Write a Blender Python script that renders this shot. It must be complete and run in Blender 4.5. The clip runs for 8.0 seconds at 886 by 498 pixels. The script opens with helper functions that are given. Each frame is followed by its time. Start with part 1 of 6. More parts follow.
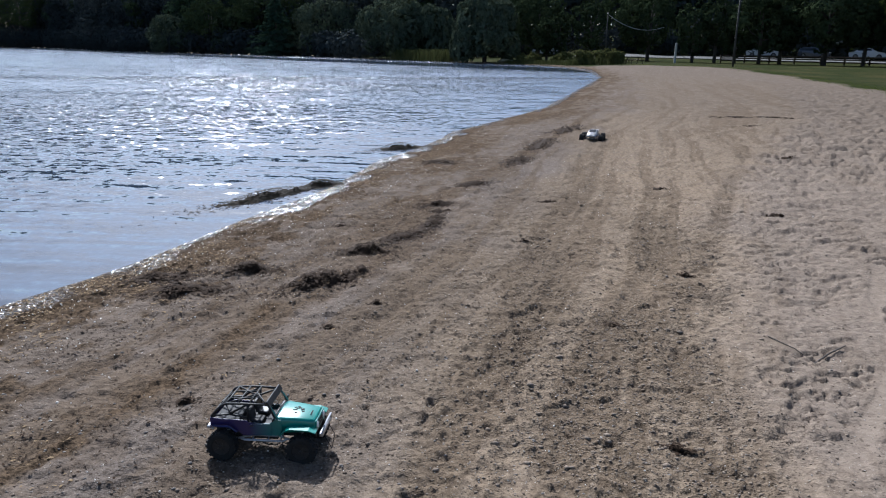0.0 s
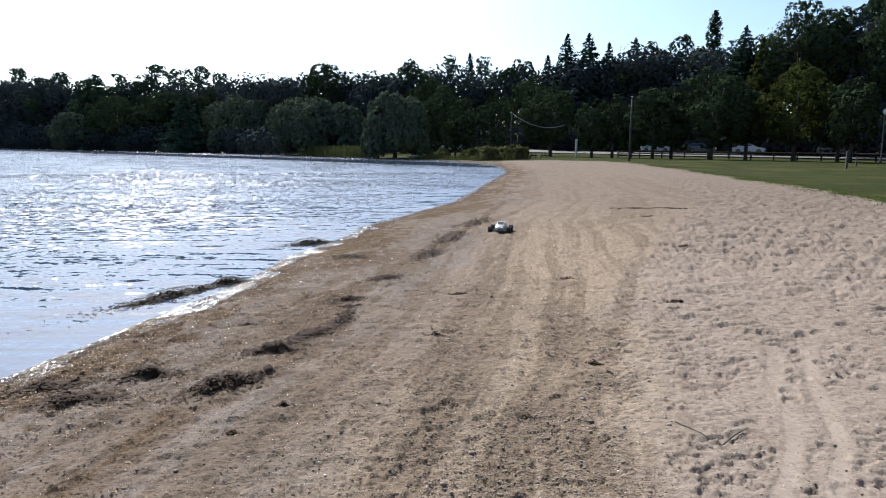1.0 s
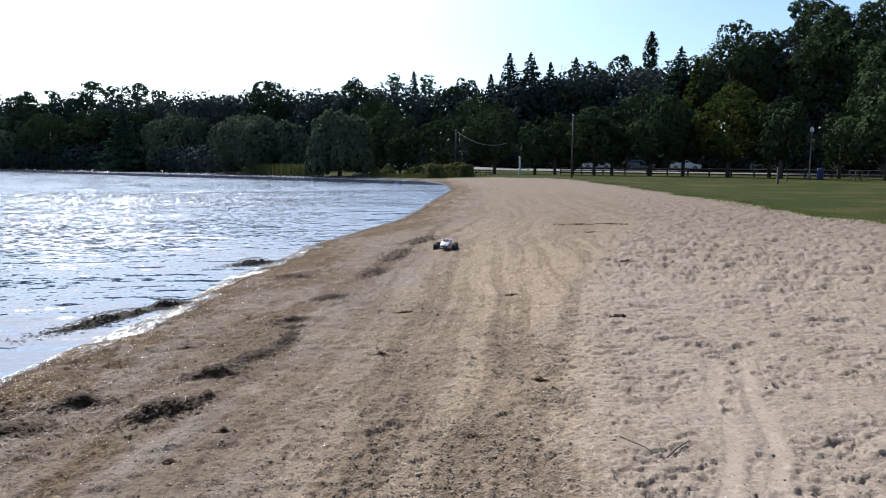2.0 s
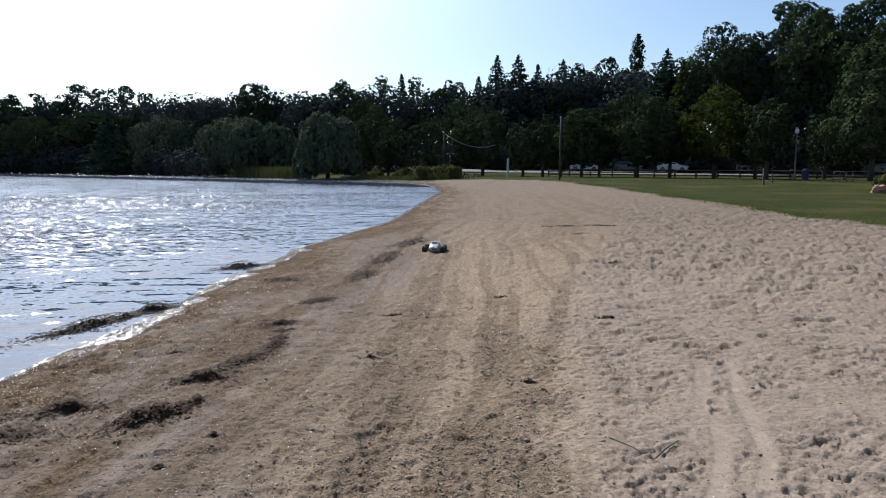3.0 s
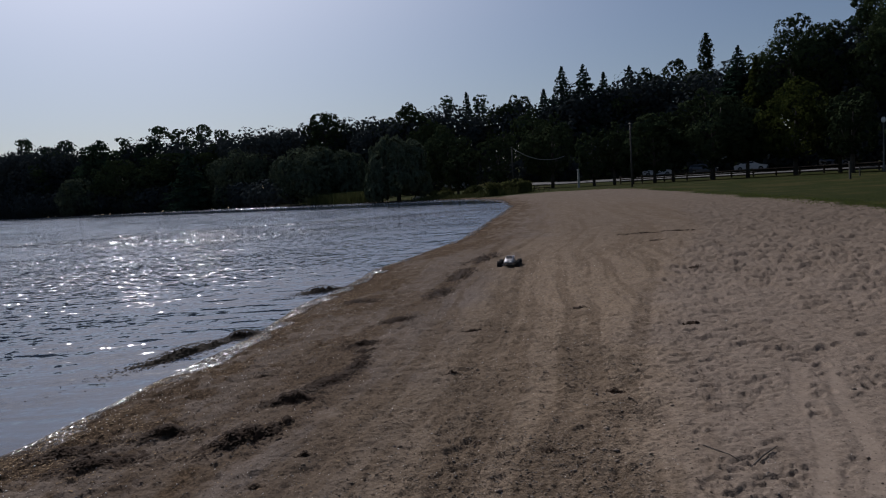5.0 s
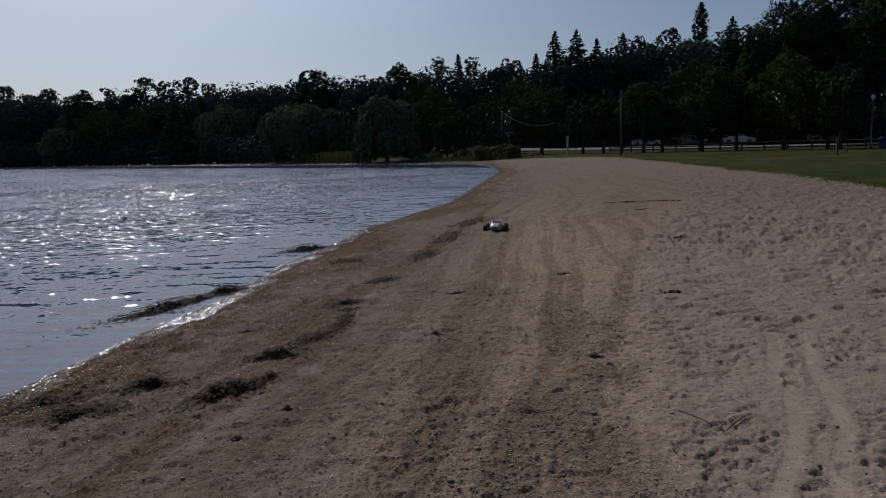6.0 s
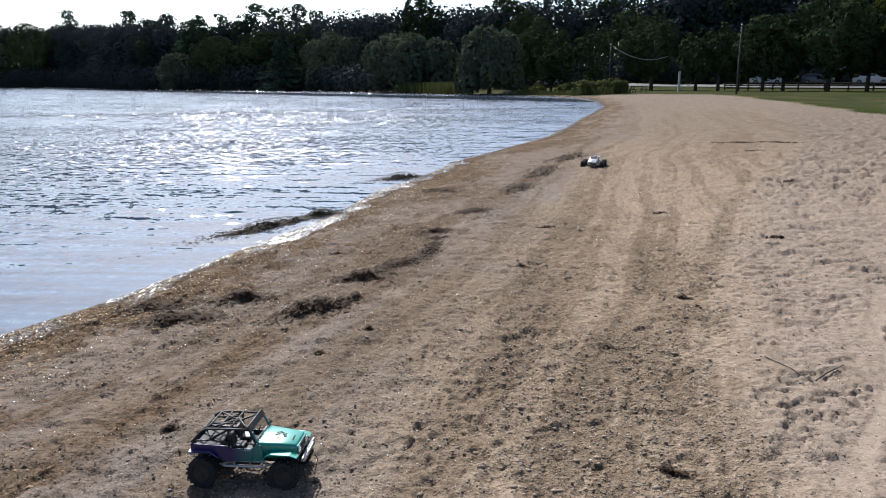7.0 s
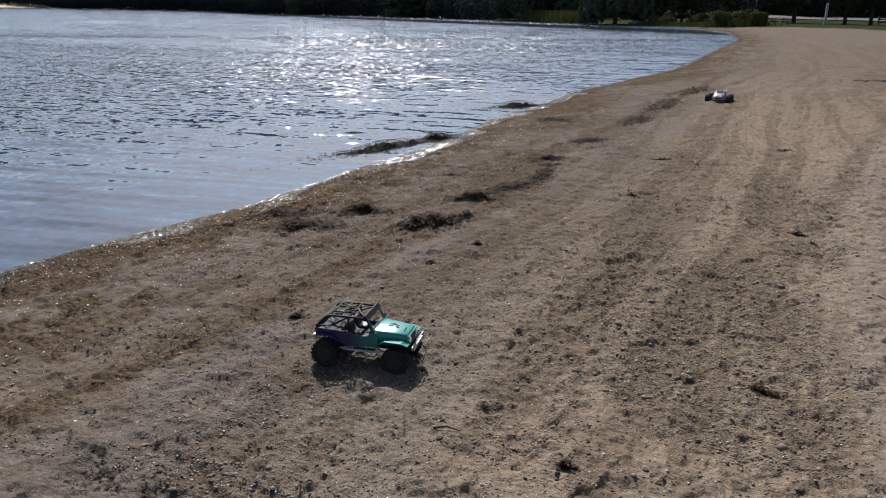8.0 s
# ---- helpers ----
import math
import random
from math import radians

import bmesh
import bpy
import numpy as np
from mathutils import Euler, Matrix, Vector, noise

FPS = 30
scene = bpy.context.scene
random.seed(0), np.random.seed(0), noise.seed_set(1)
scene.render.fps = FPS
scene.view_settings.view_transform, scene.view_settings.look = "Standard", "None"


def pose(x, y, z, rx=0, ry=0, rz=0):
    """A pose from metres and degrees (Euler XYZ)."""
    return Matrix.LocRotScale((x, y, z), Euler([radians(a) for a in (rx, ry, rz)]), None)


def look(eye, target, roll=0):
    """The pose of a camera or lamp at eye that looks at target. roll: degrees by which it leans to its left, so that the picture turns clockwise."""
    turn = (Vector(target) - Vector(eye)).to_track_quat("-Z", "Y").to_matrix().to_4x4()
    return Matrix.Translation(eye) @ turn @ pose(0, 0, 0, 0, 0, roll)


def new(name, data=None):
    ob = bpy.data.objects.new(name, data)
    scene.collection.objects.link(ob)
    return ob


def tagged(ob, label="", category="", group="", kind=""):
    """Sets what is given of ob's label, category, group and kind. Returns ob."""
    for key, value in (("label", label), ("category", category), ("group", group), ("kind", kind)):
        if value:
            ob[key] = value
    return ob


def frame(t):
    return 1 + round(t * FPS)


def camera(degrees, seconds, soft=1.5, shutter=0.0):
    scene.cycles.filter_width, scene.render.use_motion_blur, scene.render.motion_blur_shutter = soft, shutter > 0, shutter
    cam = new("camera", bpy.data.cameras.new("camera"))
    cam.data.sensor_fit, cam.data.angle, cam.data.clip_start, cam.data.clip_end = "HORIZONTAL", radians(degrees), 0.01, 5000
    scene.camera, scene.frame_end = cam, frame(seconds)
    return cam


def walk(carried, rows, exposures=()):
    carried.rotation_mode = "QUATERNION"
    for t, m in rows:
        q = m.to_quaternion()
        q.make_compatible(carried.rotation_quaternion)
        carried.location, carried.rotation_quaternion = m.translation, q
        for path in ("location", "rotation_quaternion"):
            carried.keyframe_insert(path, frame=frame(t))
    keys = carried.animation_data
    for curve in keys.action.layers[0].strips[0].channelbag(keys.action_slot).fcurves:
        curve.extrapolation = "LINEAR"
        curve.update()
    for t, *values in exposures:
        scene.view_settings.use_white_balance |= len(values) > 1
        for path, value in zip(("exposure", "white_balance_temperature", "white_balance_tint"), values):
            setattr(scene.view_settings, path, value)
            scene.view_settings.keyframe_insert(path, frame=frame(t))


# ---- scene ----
cam = camera(61.7, 8.0, soft=1.1)
PATH = [
    (0, (0.262, 0.001, 1.503), (0.164, 1.929, 0.984), 0.9),
    (0.2, (0.279, 0.025, 1.507), (0.232, 1.974, 1.052), 0.8),
    (0.5, (0.295, 0.024, 1.516), (0.358, 1.991, 1.159), 1.1),
    (1, (0.297, 0.023, 1.511), (0.425, 2.0, 1.239), 0.7),
    (1.5, (0.302, 0.038, 1.515), (0.484, 2.013, 1.254), 0.7),
    (2, (0.314, 0.051, 1.514), (0.586, 2.019, 1.29), 0.5),
    (3.3, (0.301, 0.033, 1.522), (0.604, 1.998, 1.305), 0.3),
    (3.5, (0.287, 0.031, 1.513), (0.572, 1.999, 1.297), 0.3),
    (4, (0.293, 0.04, 1.501), (0.501, 2.015, 1.264), -0.8),
    (4.2, (0.273, 0.057, 1.505), (0.446, 2.039, 1.299), -1.6),
    (5.3, (0.295, 0.012, 1.497), (0.397, 2.002, 1.331), -3.5),
    (5.5, (0.294, 0.008, 1.487), (0.409, 1.996, 1.306), -2.3),
    (6, (0.286, 0.008, 1.492), (0.426, 1.985, 1.225), -1.5),
    (6.5, (0.276, 0.009, 1.473), (0.306, 1.982, 1.149), -1.7),
    (6.7, (0.325, 0.030, 1.466), (0.308, 1.995, 1.098), -1.3),
    (7, (0.363, 0.019, 1.457), (0.24, 1.967, 1.019), -0.1),
    (7.2, (0.390, 0.000, 1.440), (0.258, 1.948, 1.007), -1.0),
    (7.5, (0.367, -0.095, 1.436), (0.09, 1.837, 1.001), -1.6),
    (7.8, (0.390, -0.142, 1.415), (0.064, 1.751, 0.855), 0.1),
    (8, (0.394, -0.184, 1.42), (-0.014, 1.675, 0.806), 0.8),
]
EXPOSURES = [(0, 0.62, 5740, 11), (0.5, 0.70, 6000, 11), (1, 1.10, 6030, 11), (1.5, 1.15, 6030, 11), (2, 1.10, 6000, 11),
             (3.5, 0.62, 6130, 12), (4.2, 0.36, 6150, 13), (5.3, -0.82, 6210, 18), (5.5, -0.82, 6210, 18), (6, -0.66, 6210, 18),
             (6.5, 0.26, 6280, 16), (7, 1.00, 6240, 12), (7.5, 0.55, 6270, 12), (8, 0.36, 6270, 12)]
walk(cam, [(t, look(eye, target, roll)) for t, eye, target, roll in PATH], EXPOSURES)

# ---- daylight ----
SUN_AZ, SUN_EL = -21.0, 44.0          # degrees from +y towards +x, degrees above the horizon
world = bpy.data.worlds.new("sky")
scene.world = world
world.use_nodes = True
nt = world.node_tree
sky = nt.nodes.new("ShaderNodeTexSky")
sky.sky_type, sky.sun_disc = "NISHITA", False
sky.sun_elevation, sky.sun_rotation = radians(SUN_EL), radians(SUN_AZ)
sky.air_density, sky.dust_density, sky.ozone_density = 1.0, 0.6, 2.4
back = nt.nodes["Background"]
back.inputs["Strength"].default_value = 0.072
sun_data = bpy.data.lights.new("sun", "SUN")
sun_data.energy, sun_data.angle, sun_data.color = 5.0, radians(0.5), (1.0, 0.98, 0.945)
sun = new("sun", sun_data)
toward = Vector((math.sin(radians(SUN_AZ)) * math.cos(radians(SUN_EL)), math.cos(radians(SUN_AZ)) * math.cos(radians(SUN_EL)), math.sin(radians(SUN_EL))))
sun.matrix_world = look(toward * 50, (0, 0, 0))
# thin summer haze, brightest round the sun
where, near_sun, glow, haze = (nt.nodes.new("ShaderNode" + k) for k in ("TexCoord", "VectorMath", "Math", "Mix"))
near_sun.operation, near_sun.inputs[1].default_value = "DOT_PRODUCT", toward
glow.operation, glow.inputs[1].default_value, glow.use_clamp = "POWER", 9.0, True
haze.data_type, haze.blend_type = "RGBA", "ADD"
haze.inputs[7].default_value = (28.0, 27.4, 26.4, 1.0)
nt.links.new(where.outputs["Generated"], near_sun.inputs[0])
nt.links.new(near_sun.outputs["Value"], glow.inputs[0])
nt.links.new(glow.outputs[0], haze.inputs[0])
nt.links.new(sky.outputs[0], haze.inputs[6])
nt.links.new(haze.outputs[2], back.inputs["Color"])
WATER_Z = -0.10


# ---- materials ----
def nodes_of(name):
    m = bpy.data.materials.new(name)
    m.use_nodes = True
    t = m.node_tree
    return m, t, t.nodes["Principled BSDF"]


def put(t, kind, **values):
    n = t.nodes.new(kind)
    for k, v in values.items():
        n.inputs[k.replace("_", " ")].default_value = v
    return n


def mixed(t, fac, a, b, blend="MIX"):
    """A colour mix; fac, a and b are sockets or values."""
    n = t.nodes.new("ShaderNodeMix")
    n.data_type, n.blend_type = "RGBA", blend
    for sock, v in ((n.inputs[0], fac), (n.inputs[6], a), (n.inputs[7], b)):
        if isinstance(v, bpy.types.NodeSocket):
            t.links.new(v, sock)
        elif isinstance(v, (tuple, list)):
            sock.default_value = (*v, 1.0)[:4]
        else:
            sock.default_value = v
    return n.outputs[2]


def ramp(t, src, lo, hi, a=0.0, b=1.0):
    n = t.nodes.new("ShaderNodeMapRange")
    n.clamp = True
    t.links.new(src, n.inputs[0])
    for i, v in enumerate((lo, hi, a, b)):
        n.inputs[i + 1].default_value = v
    return n.outputs[0]


def coords(t, kind="Object", scale=(1, 1, 1)):
    c = t.nodes.new("ShaderNodeTexCoord")
    m = t.nodes.new("ShaderNodeMapping")
    m.inputs["Scale"].default_value = scale
    t.links.new(c.outputs[kind], m.inputs[0])
    return m.outputs[0]


def noisy(t, vec, scale, detail=4, rough=0.6):
    n = put(t, "ShaderNodeTexNoise", Scale=scale, Detail=detail, Roughness=rough)
    t.links.new(vec, n.inputs["Vector"])
    return n.outputs["Fac"]


def bumped(t, bsdf, height, strength, distance, normal=None):
    n = put(t, "ShaderNodeBump", Strength=strength, Distance=distance)
    t.links.new(height, n.inputs["Height"])
    if normal is not None:
        t.links.new(normal, n.inputs["Normal"])
    if bsdf is not None:
        t.links.new(n.outputs[0], bsdf.inputs["Normal"])
    return n.outputs[0]


def plain(name, colour, rough, metal=0.0, grain=30.0, vary=0.25, bump=0.1, dist=0.002, dirt=0.0, coat=0.0):
    """A worn surface: colour broken at two scales, fine relief, and optional sandy dust."""
    m, t, b = nodes_of(name)
    v = coords(t)
    fine, broad = noisy(t, v, grain), noisy(t, v, grain * 0.13, 3)
    dark = tuple(c * (1 - vary) for c in colour)
    lite = tuple(min(1, c * (1 + vary)) for c in colour)
    col = mixed(t, ramp(t, fine, 0.3, 0.7), dark, lite)
    col = mixed(t, ramp(t, broad, 0.35, 0.7, 0, 0.5), col, colour)
    if dirt:
        col = mixed(t, ramp(t, noisy(t, v, grain * 0.5, 5), 0.5, 0.75, 0, dirt), col, (0.32, 0.26, 0.19))
    t.links.new(col, b.inputs["Base Color"])
    t.links.new(ramp(t, broad, 0.3, 0.7, max(0.02, rough - 0.08), min(1, rough + 0.12)), b.inputs["Roughness"])
    b.inputs["Metallic"].default_value = metal
    b.inputs["Coat Weight"].default_value = coat
    if bump:
        bumped(t, b, fine, bump, dist)
    return m


def leafy(name, colour, other, trans=0.3, ragged=0.0):
    """Leaves: matt, partly letting light through, each leaf and tree a little different; ragged: sprays with gaps of about that size between their leaves."""
    m, t, b = nodes_of(name)
    t.nodes.remove(b)
    geo, info = t.nodes.new("ShaderNodeNewGeometry"), t.nodes.new("ShaderNodeObjectInfo")
    col = mixed(t, geo.outputs["Random Per Island"], colour, other)
    col = mixed(t, ramp(t, info.outputs["Random"], 0, 1, 0, 0.45), col, tuple(c * 0.55 for c in colour))
    d, l = t.nodes.new("ShaderNodeBsdfDiffuse"), t.nodes.new("ShaderNodeBsdfTranslucent")
    mix = t.nodes.new("ShaderNodeMixShader")
    for leaf in (d, l):
        t.links.new(col, leaf.inputs["Color"])
    mix.inputs[0].default_value = trans
    t.links.new(d.outputs[0], mix.inputs[1])
    t.links.new(l.outputs[0], mix.inputs[2])
    out = mix.outputs[0]
    if ragged:
        gap, clear = t.nodes.new("ShaderNodeMixShader"), t.nodes.new("ShaderNodeBsdfTransparent")
        t.links.new(ramp(t, noisy(t, coords(t), 0.75 / ragged, 2, 0.6), 0.36, 0.40), gap.inputs[0])
        t.links.new(clear.outputs[0], gap.inputs[1])
        t.links.new(out, gap.inputs[2])
        out = gap.outputs[0]
    t.links.new(out, t.nodes["Material Output"].inputs["Surface"])
    return m


def facets(t, waves, bias=(0, 0, 1), lulls=0.0, swell=()):
    """A surface normal of small facets: waves and swell are (stretch of the plan, steepness, detail); lulls calm the waves in patches and along the beach."""
    def slopes(kinds, total=None):
        for scale, steep, detail in kinds:
            n = put(t, "ShaderNodeTexNoise", Scale=1.0, Detail=detail, Roughness=0.5)
            t.links.new(coords(t, scale=scale), n.inputs["Vector"])
            half, slope = t.nodes.new("ShaderNodeVectorMath"), t.nodes.new("ShaderNodeVectorMath")
            half.operation, slope.operation = "SUBTRACT", "MULTIPLY"
            t.links.new(n.outputs["Color"], half.inputs[0])
            half.inputs[1].default_value = (0.5, 0.5, 0.5)
            t.links.new(half.outputs[0], slope.inputs[0])
            slope.inputs[1].default_value = steep
            if total is None:
                total = slope.outputs[0]
            else:
                add = t.nodes.new("ShaderNodeVectorMath")
                t.links.new(total, add.inputs[0])
                t.links.new(slope.outputs[0], add.inputs[1])
                total = add.outputs[0]
        return total

    def across(direction):
        n = t.nodes.new("ShaderNodeVectorMath")
        n.operation = "DOT_PRODUCT"
        t.links.new(coords(t), n.inputs[0])
        n.inputs[1].default_value = direction
        return n.outputs["Value"]

    def joined(kind, a, b):
        n = t.nodes.new("ShaderNodeMath")
        n.operation = kind
        t.links.new(a, n.inputs[0])
        t.links.new(b, n.inputs[1])
        return n.outputs[0]

    total = slopes(waves)
    if lulls:
        breeze = ramp(t, noisy(t, coords(t, scale=(0.03, 0.11, 1)), lulls, 3), 0.38, 0.58, 0.55, 1.2)
        lee = ramp(t, across((-0.965, 0.26, 0)), 3.9, 11.0, 0.22, 1.0)             # calmer in the lee of the beach
        fresh = ramp(t, across((0.735, 0.678, 0)), 57.5, 59.0, 0.0, 0.75)          # a fresher lane off the far shore
        gust = joined("MULTIPLY", ramp(t, across((-0.4, 0.9, 0)), 39.4, 40.1, 0.0, 1.1), ramp(t, across((-0.4, 0.9, 0)), 41.0, 41.8, 1.0, 0.0))
        calm = t.nodes.new("ShaderNodeVectorMath")
        calm.operation = "SCALE"
        t.links.new(total, calm.inputs[0])
        t.links.new(joined("ADD", joined("ADD", joined("MULTIPLY", joined("MULTIPLY", breeze, lee), ramp(t, across((-0.3, 0.95, 0)), 20.0, 62.0, 1.0, 0.32)), fresh), gust), calm.inputs["Scale"])
        total = calm.outputs[0]
    total = slopes(swell, total)
    lean, add, unit = (t.nodes.new("ShaderNodeVectorMath") for _ in range(3))
    t.links.new(total, lean.inputs[0])
    lean.inputs[1].default_value = (bias[0], bias[1], 0)
    total = lean.outputs[0]
    if lulls:
        slick = t.nodes.new("ShaderNodeVectorMath")
        slick.operation = "SCALE"
        t.links.new(total, slick.inputs[0])
        t.links.new(joined("MAXIMUM", ramp(t, across((0.735, 0.678, 0)), 46.0, 49.0, 1.0, 0.15), ramp(t, across((0.735, 0.678, 0)), 56.5, 57.5, 0.15, 1.0)), slick.inputs["Scale"])
        total = slick.outputs[0]
    t.links.new(total, add.inputs[0])
    add.inputs[1].default_value = (0, 0, 1)
    unit.operation = "NORMALIZE"
    t.links.new(add.outputs[0], unit.inputs[0])
    return unit.outputs[0]


def ground_material():
    """Dry sand with damp, weedy and gravelly stretches, wet sand at the water and lawn beyond."""
    m, t, b = nodes_of("beach_ground")
    v = coords(t)

    def mask(name):
        a = t.nodes.new("ShaderNodeAttribute")
        a.attribute_name = name
        return a.outputs["Fac"]
    wet, grass, gravel, litter, streak, trod, packed, crumb, far_shade_shore_brown, ochre = mask("wet"), mask("grass"), mask("gravel"), mask("litter"), mask("streak"), mask("trod"), mask("packed"), mask("crumb"), mask("far_shade_shore_brown"), mask("ochre")
    grit, mid, broad = noisy(t, v, 160, 3), noisy(t, v, 24, 5, 0.65), noisy(t, v, 1.3, 5)
    sand = mixed(t, ramp(t, grit, 0.30, 0.70), (0.134, 0.108, 0.090), (0.263, 0.218, 0.186))
    sand = mixed(t, ramp(t, mid, 0.36, 0.56, 0.30, 0), sand, (0.095, 0.073, 0.057))
    sand = mixed(t, ramp(t, broad, 0.4, 0.68, 0, 0.32), sand, (0.188, 0.144, 0.105))
    sand = mixed(t, ramp(t, noisy(t, coords(t, scale=(1.0, 0.55, 1)), 6.5, 4, 0.65), 0.42, 0.64, 0, 0.40), sand, (0.116, 0.088, 0.065))
    stony = mixed(t, ramp(t, noisy(t, v, 75, 4, 0.75), 0.40, 0.60), (0.057, 0.048, 0.041), (0.182, 0.155, 0.138))
    sand = mixed(t, ramp(t, gravel, 0, 1, 0, 0.7), sand, stony)
    sand = mixed(t, ramp(t, trod, 0, 1, 0, 0.72), sand, mixed(t, ramp(t, mid, 0.38, 0.6), (0.132, 0.104, 0.082), (0.177, 0.142, 0.112)))
    sand = mixed(t, ramp(t, ochre, 0, 1, 0, 0.62), sand, mixed(t, ramp(t, mid, 0.36, 0.62), (0.123, 0.087, 0.052), (0.245, 0.182, 0.118)))
    # far sand: shade of backlit relief put into the colour; near the water: browner sand
    sand = mixed(t, ramp(t, far_shade_shore_brown, 0, 1, 0, 0.74), sand, mixed(t, ramp(t, noisy(t, coords(t, scale=(0.6, 1, 1)), 3.2, 6, 0.75), 0.38, 0.62), (0.064, 0.050, 0.038), (0.128, 0.101, 0.078)))
    sand = mixed(t, ramp(t, streak, 0, 1, 0, 0.55), sand, mixed(t, ramp(t, mid, 0.36, 0.62), (0.065, 0.046, 0.030), (0.123, 0.091, 0.062)))
    sand = mixed(t, ramp(t, packed, 0, 1, 0, 0.35), sand, (0.259, 0.208, 0.161))
    lumps = ramp(t, noisy(t, coords(t, scale=(1.0, 1.25, 1)), 34, 4, 0.62), 0.42, 0.64)
    loose = t.nodes.new("ShaderNodeMath")
    loose.operation = "MULTIPLY"
    t.links.new(lumps, loose.inputs[0])
    t.links.new(crumb, loose.inputs[1])
    sand = mixed(t, ramp(t, crumb, 0.1, 1, 0, 0.08), sand, (0.140, 0.106, 0.074))
    specks = noisy(t, v, 120, 2, 0.5)
    sand = mixed(t, ramp(t, specks, 0.35, 0.28, 0, 0.6), sand, (0.057, 0.042, 0.031))
    sand = mixed(t, ramp(t, specks, 0.68, 0.74, 0, 0.8), sand, (0.349, 0.320, 0.276))
    pebbly = noisy(t, v, 52, 1, 0.5)
    sand = mixed(t, ramp(t, pebbly, 0.34, 0.29, 0, 0.62), sand, (0.064, 0.048, 0.037))
    weed = mixed(t, ramp(t, noisy(t, v, 45, 5, 0.7), 0.38, 0.62), (0.029, 0.020, 0.012), (0.117, 0.081, 0.051))
    sand = mixed(t, litter, sand, weed)
    damp = mixed(t, 0.85, sand, mixed(t, 1.0, sand, (0.365, 0.329, 0.292), "MULTIPLY"))
    sand = mixed(t, ramp(t, wet, 0.0, 0.8), sand, damp)
    lawn = mixed(t, ramp(t, noisy(t, v, 2.2, 6, 0.7), 0.3, 0.7), (0.010, 0.015, 0.004), (0.028, 0.033, 0.009))
    lawn = mixed(t, ramp(t, noisy(t, v, 0.22, 4), 0.48, 0.64, 0, 0.5), lawn, (0.056, 0.046, 0.018))
    t.links.new(mixed(t, grass, sand, lawn), b.inputs["Base Color"])
    b.inputs["Roughness"].default_value, b.inputs["Specular IOR Level"].default_value = 1.0, 0.02
    n = bumped(t, None, grit, 0.45, 0.004)
    n = bumped(t, None, noisy(t, v, 60, 3), 0.5, 0.009, n)
    relief = put(t, "ShaderNodeBump", Strength=1.0, Distance=0.022)
    firm = t.nodes.new("ShaderNodeMath")
    firm.operation = "MULTIPLY"
    t.links.new(ramp(t, packed, 0, 1, 1.0, 0.35), firm.inputs[0])
    t.links.new(ramp(t, trod, 0, 1, 1.0, 0.40), firm.inputs[1])
    t.links.new(firm.outputs[0], relief.inputs["Strength"])
    t.links.new(mid, relief.inputs["Height"])
    t.links.new(n, relief.inputs["Normal"])
    n = bumped(t, None, loose.outputs[0], 1.0, 0.006, relief.outputs[0])

    def marks(scale, lo, hi, patch, patch_lo, patch_hi, by, weak, strong):
        """Steep-edged dents, crowded in patches; by: the stretch that has more of them."""
        dent = ramp(t, noisy(t, coords(t, scale=(0.85, 1.25, 1)), scale, 3, 0.55), lo, hi, 1, 0)
        here = ramp(t, noisy(t, v, patch, 3, 0.6), patch_lo, patch_hi, 0.12, 1)
        for factor in (here, ramp(t, by, 0, 1, weak, strong), ramp(t, packed, 0, 0.6, 1, 0.05)):
            m1 = t.nodes.new("ShaderNodeMath")
            m1.operation = "MULTIPLY"
            t.links.new(dent, m1.inputs[0])
            t.links.new(factor, m1.inputs[1])
            dent = m1.outputs[0]
        return dent
    bumped(t, b, marks(40, 0.55, 0.62, 3.1, 0.36, 0.60, crumb, 0.40, 1.0), 1.0, 0.006, n)
    film = t.nodes.new("ShaderNodeBsdfPrincipled")
    t.links.new(damp, film.inputs["Base Color"])
    film.inputs["Roughness"].default_value = 0.14
    t.links.new(facets(t, [((32, 32, 1), (1.7, 2.0, 0), 1.0), ((14, 18, 1), (0.7, 0.9, 0), 1.0)], (0.0, -0.05, 1.0)), film.inputs["Normal"])
    both = t.nodes.new("ShaderNodeMixShader")
    soaked = t.nodes.new("ShaderNodeMath")
    soaked.operation = "MULTIPLY"
    t.links.new(ramp(t, wet, 0.45, 0.9), soaked.inputs[0])
    t.links.new(ramp(t, noisy(t, v, 26, 3, 0.6), 0.42, 0.52, 0.10, 1), soaked.inputs[1])
    t.links.new(soaked.outputs[0], both.inputs[0])
    t.links.new(b.outputs[0], both.inputs[1])
    t.links.new(film.outputs[0], both.inputs[2])
    t.links.new(both.outputs[0], t.nodes["Material Output"].inputs["Surface"])
    return m


def water_material():
    """Lake water: dark body and a glossy surface of small facets in three wave lengths, leaning with the breeze."""
    m, t, b = nodes_of("lake_water")
    b.inputs["Base Color"].default_value = (0.030, 0.044, 0.070, 1)
    b.inputs["Roughness"].default_value = 0.08
    b.inputs["IOR"].default_value = 1.333
    waves = [((5.0, 6.5, 1), (1.25, 1.50, 0), 1.0), ((13.0, 17.0, 1), (1.0, 1.2, 0), 1.0)]
    swell = [((0.7, 6.0, 1), (0.20, 0.60, 0), 1.0), ((0.10, 0.30, 1), (0.10, 0.18, 0), 1.0)]
    t.links.new(facets(t, waves, (0.0, -0.075, 1.0), 1.0, swell), b.inputs["Normal"])
    return m


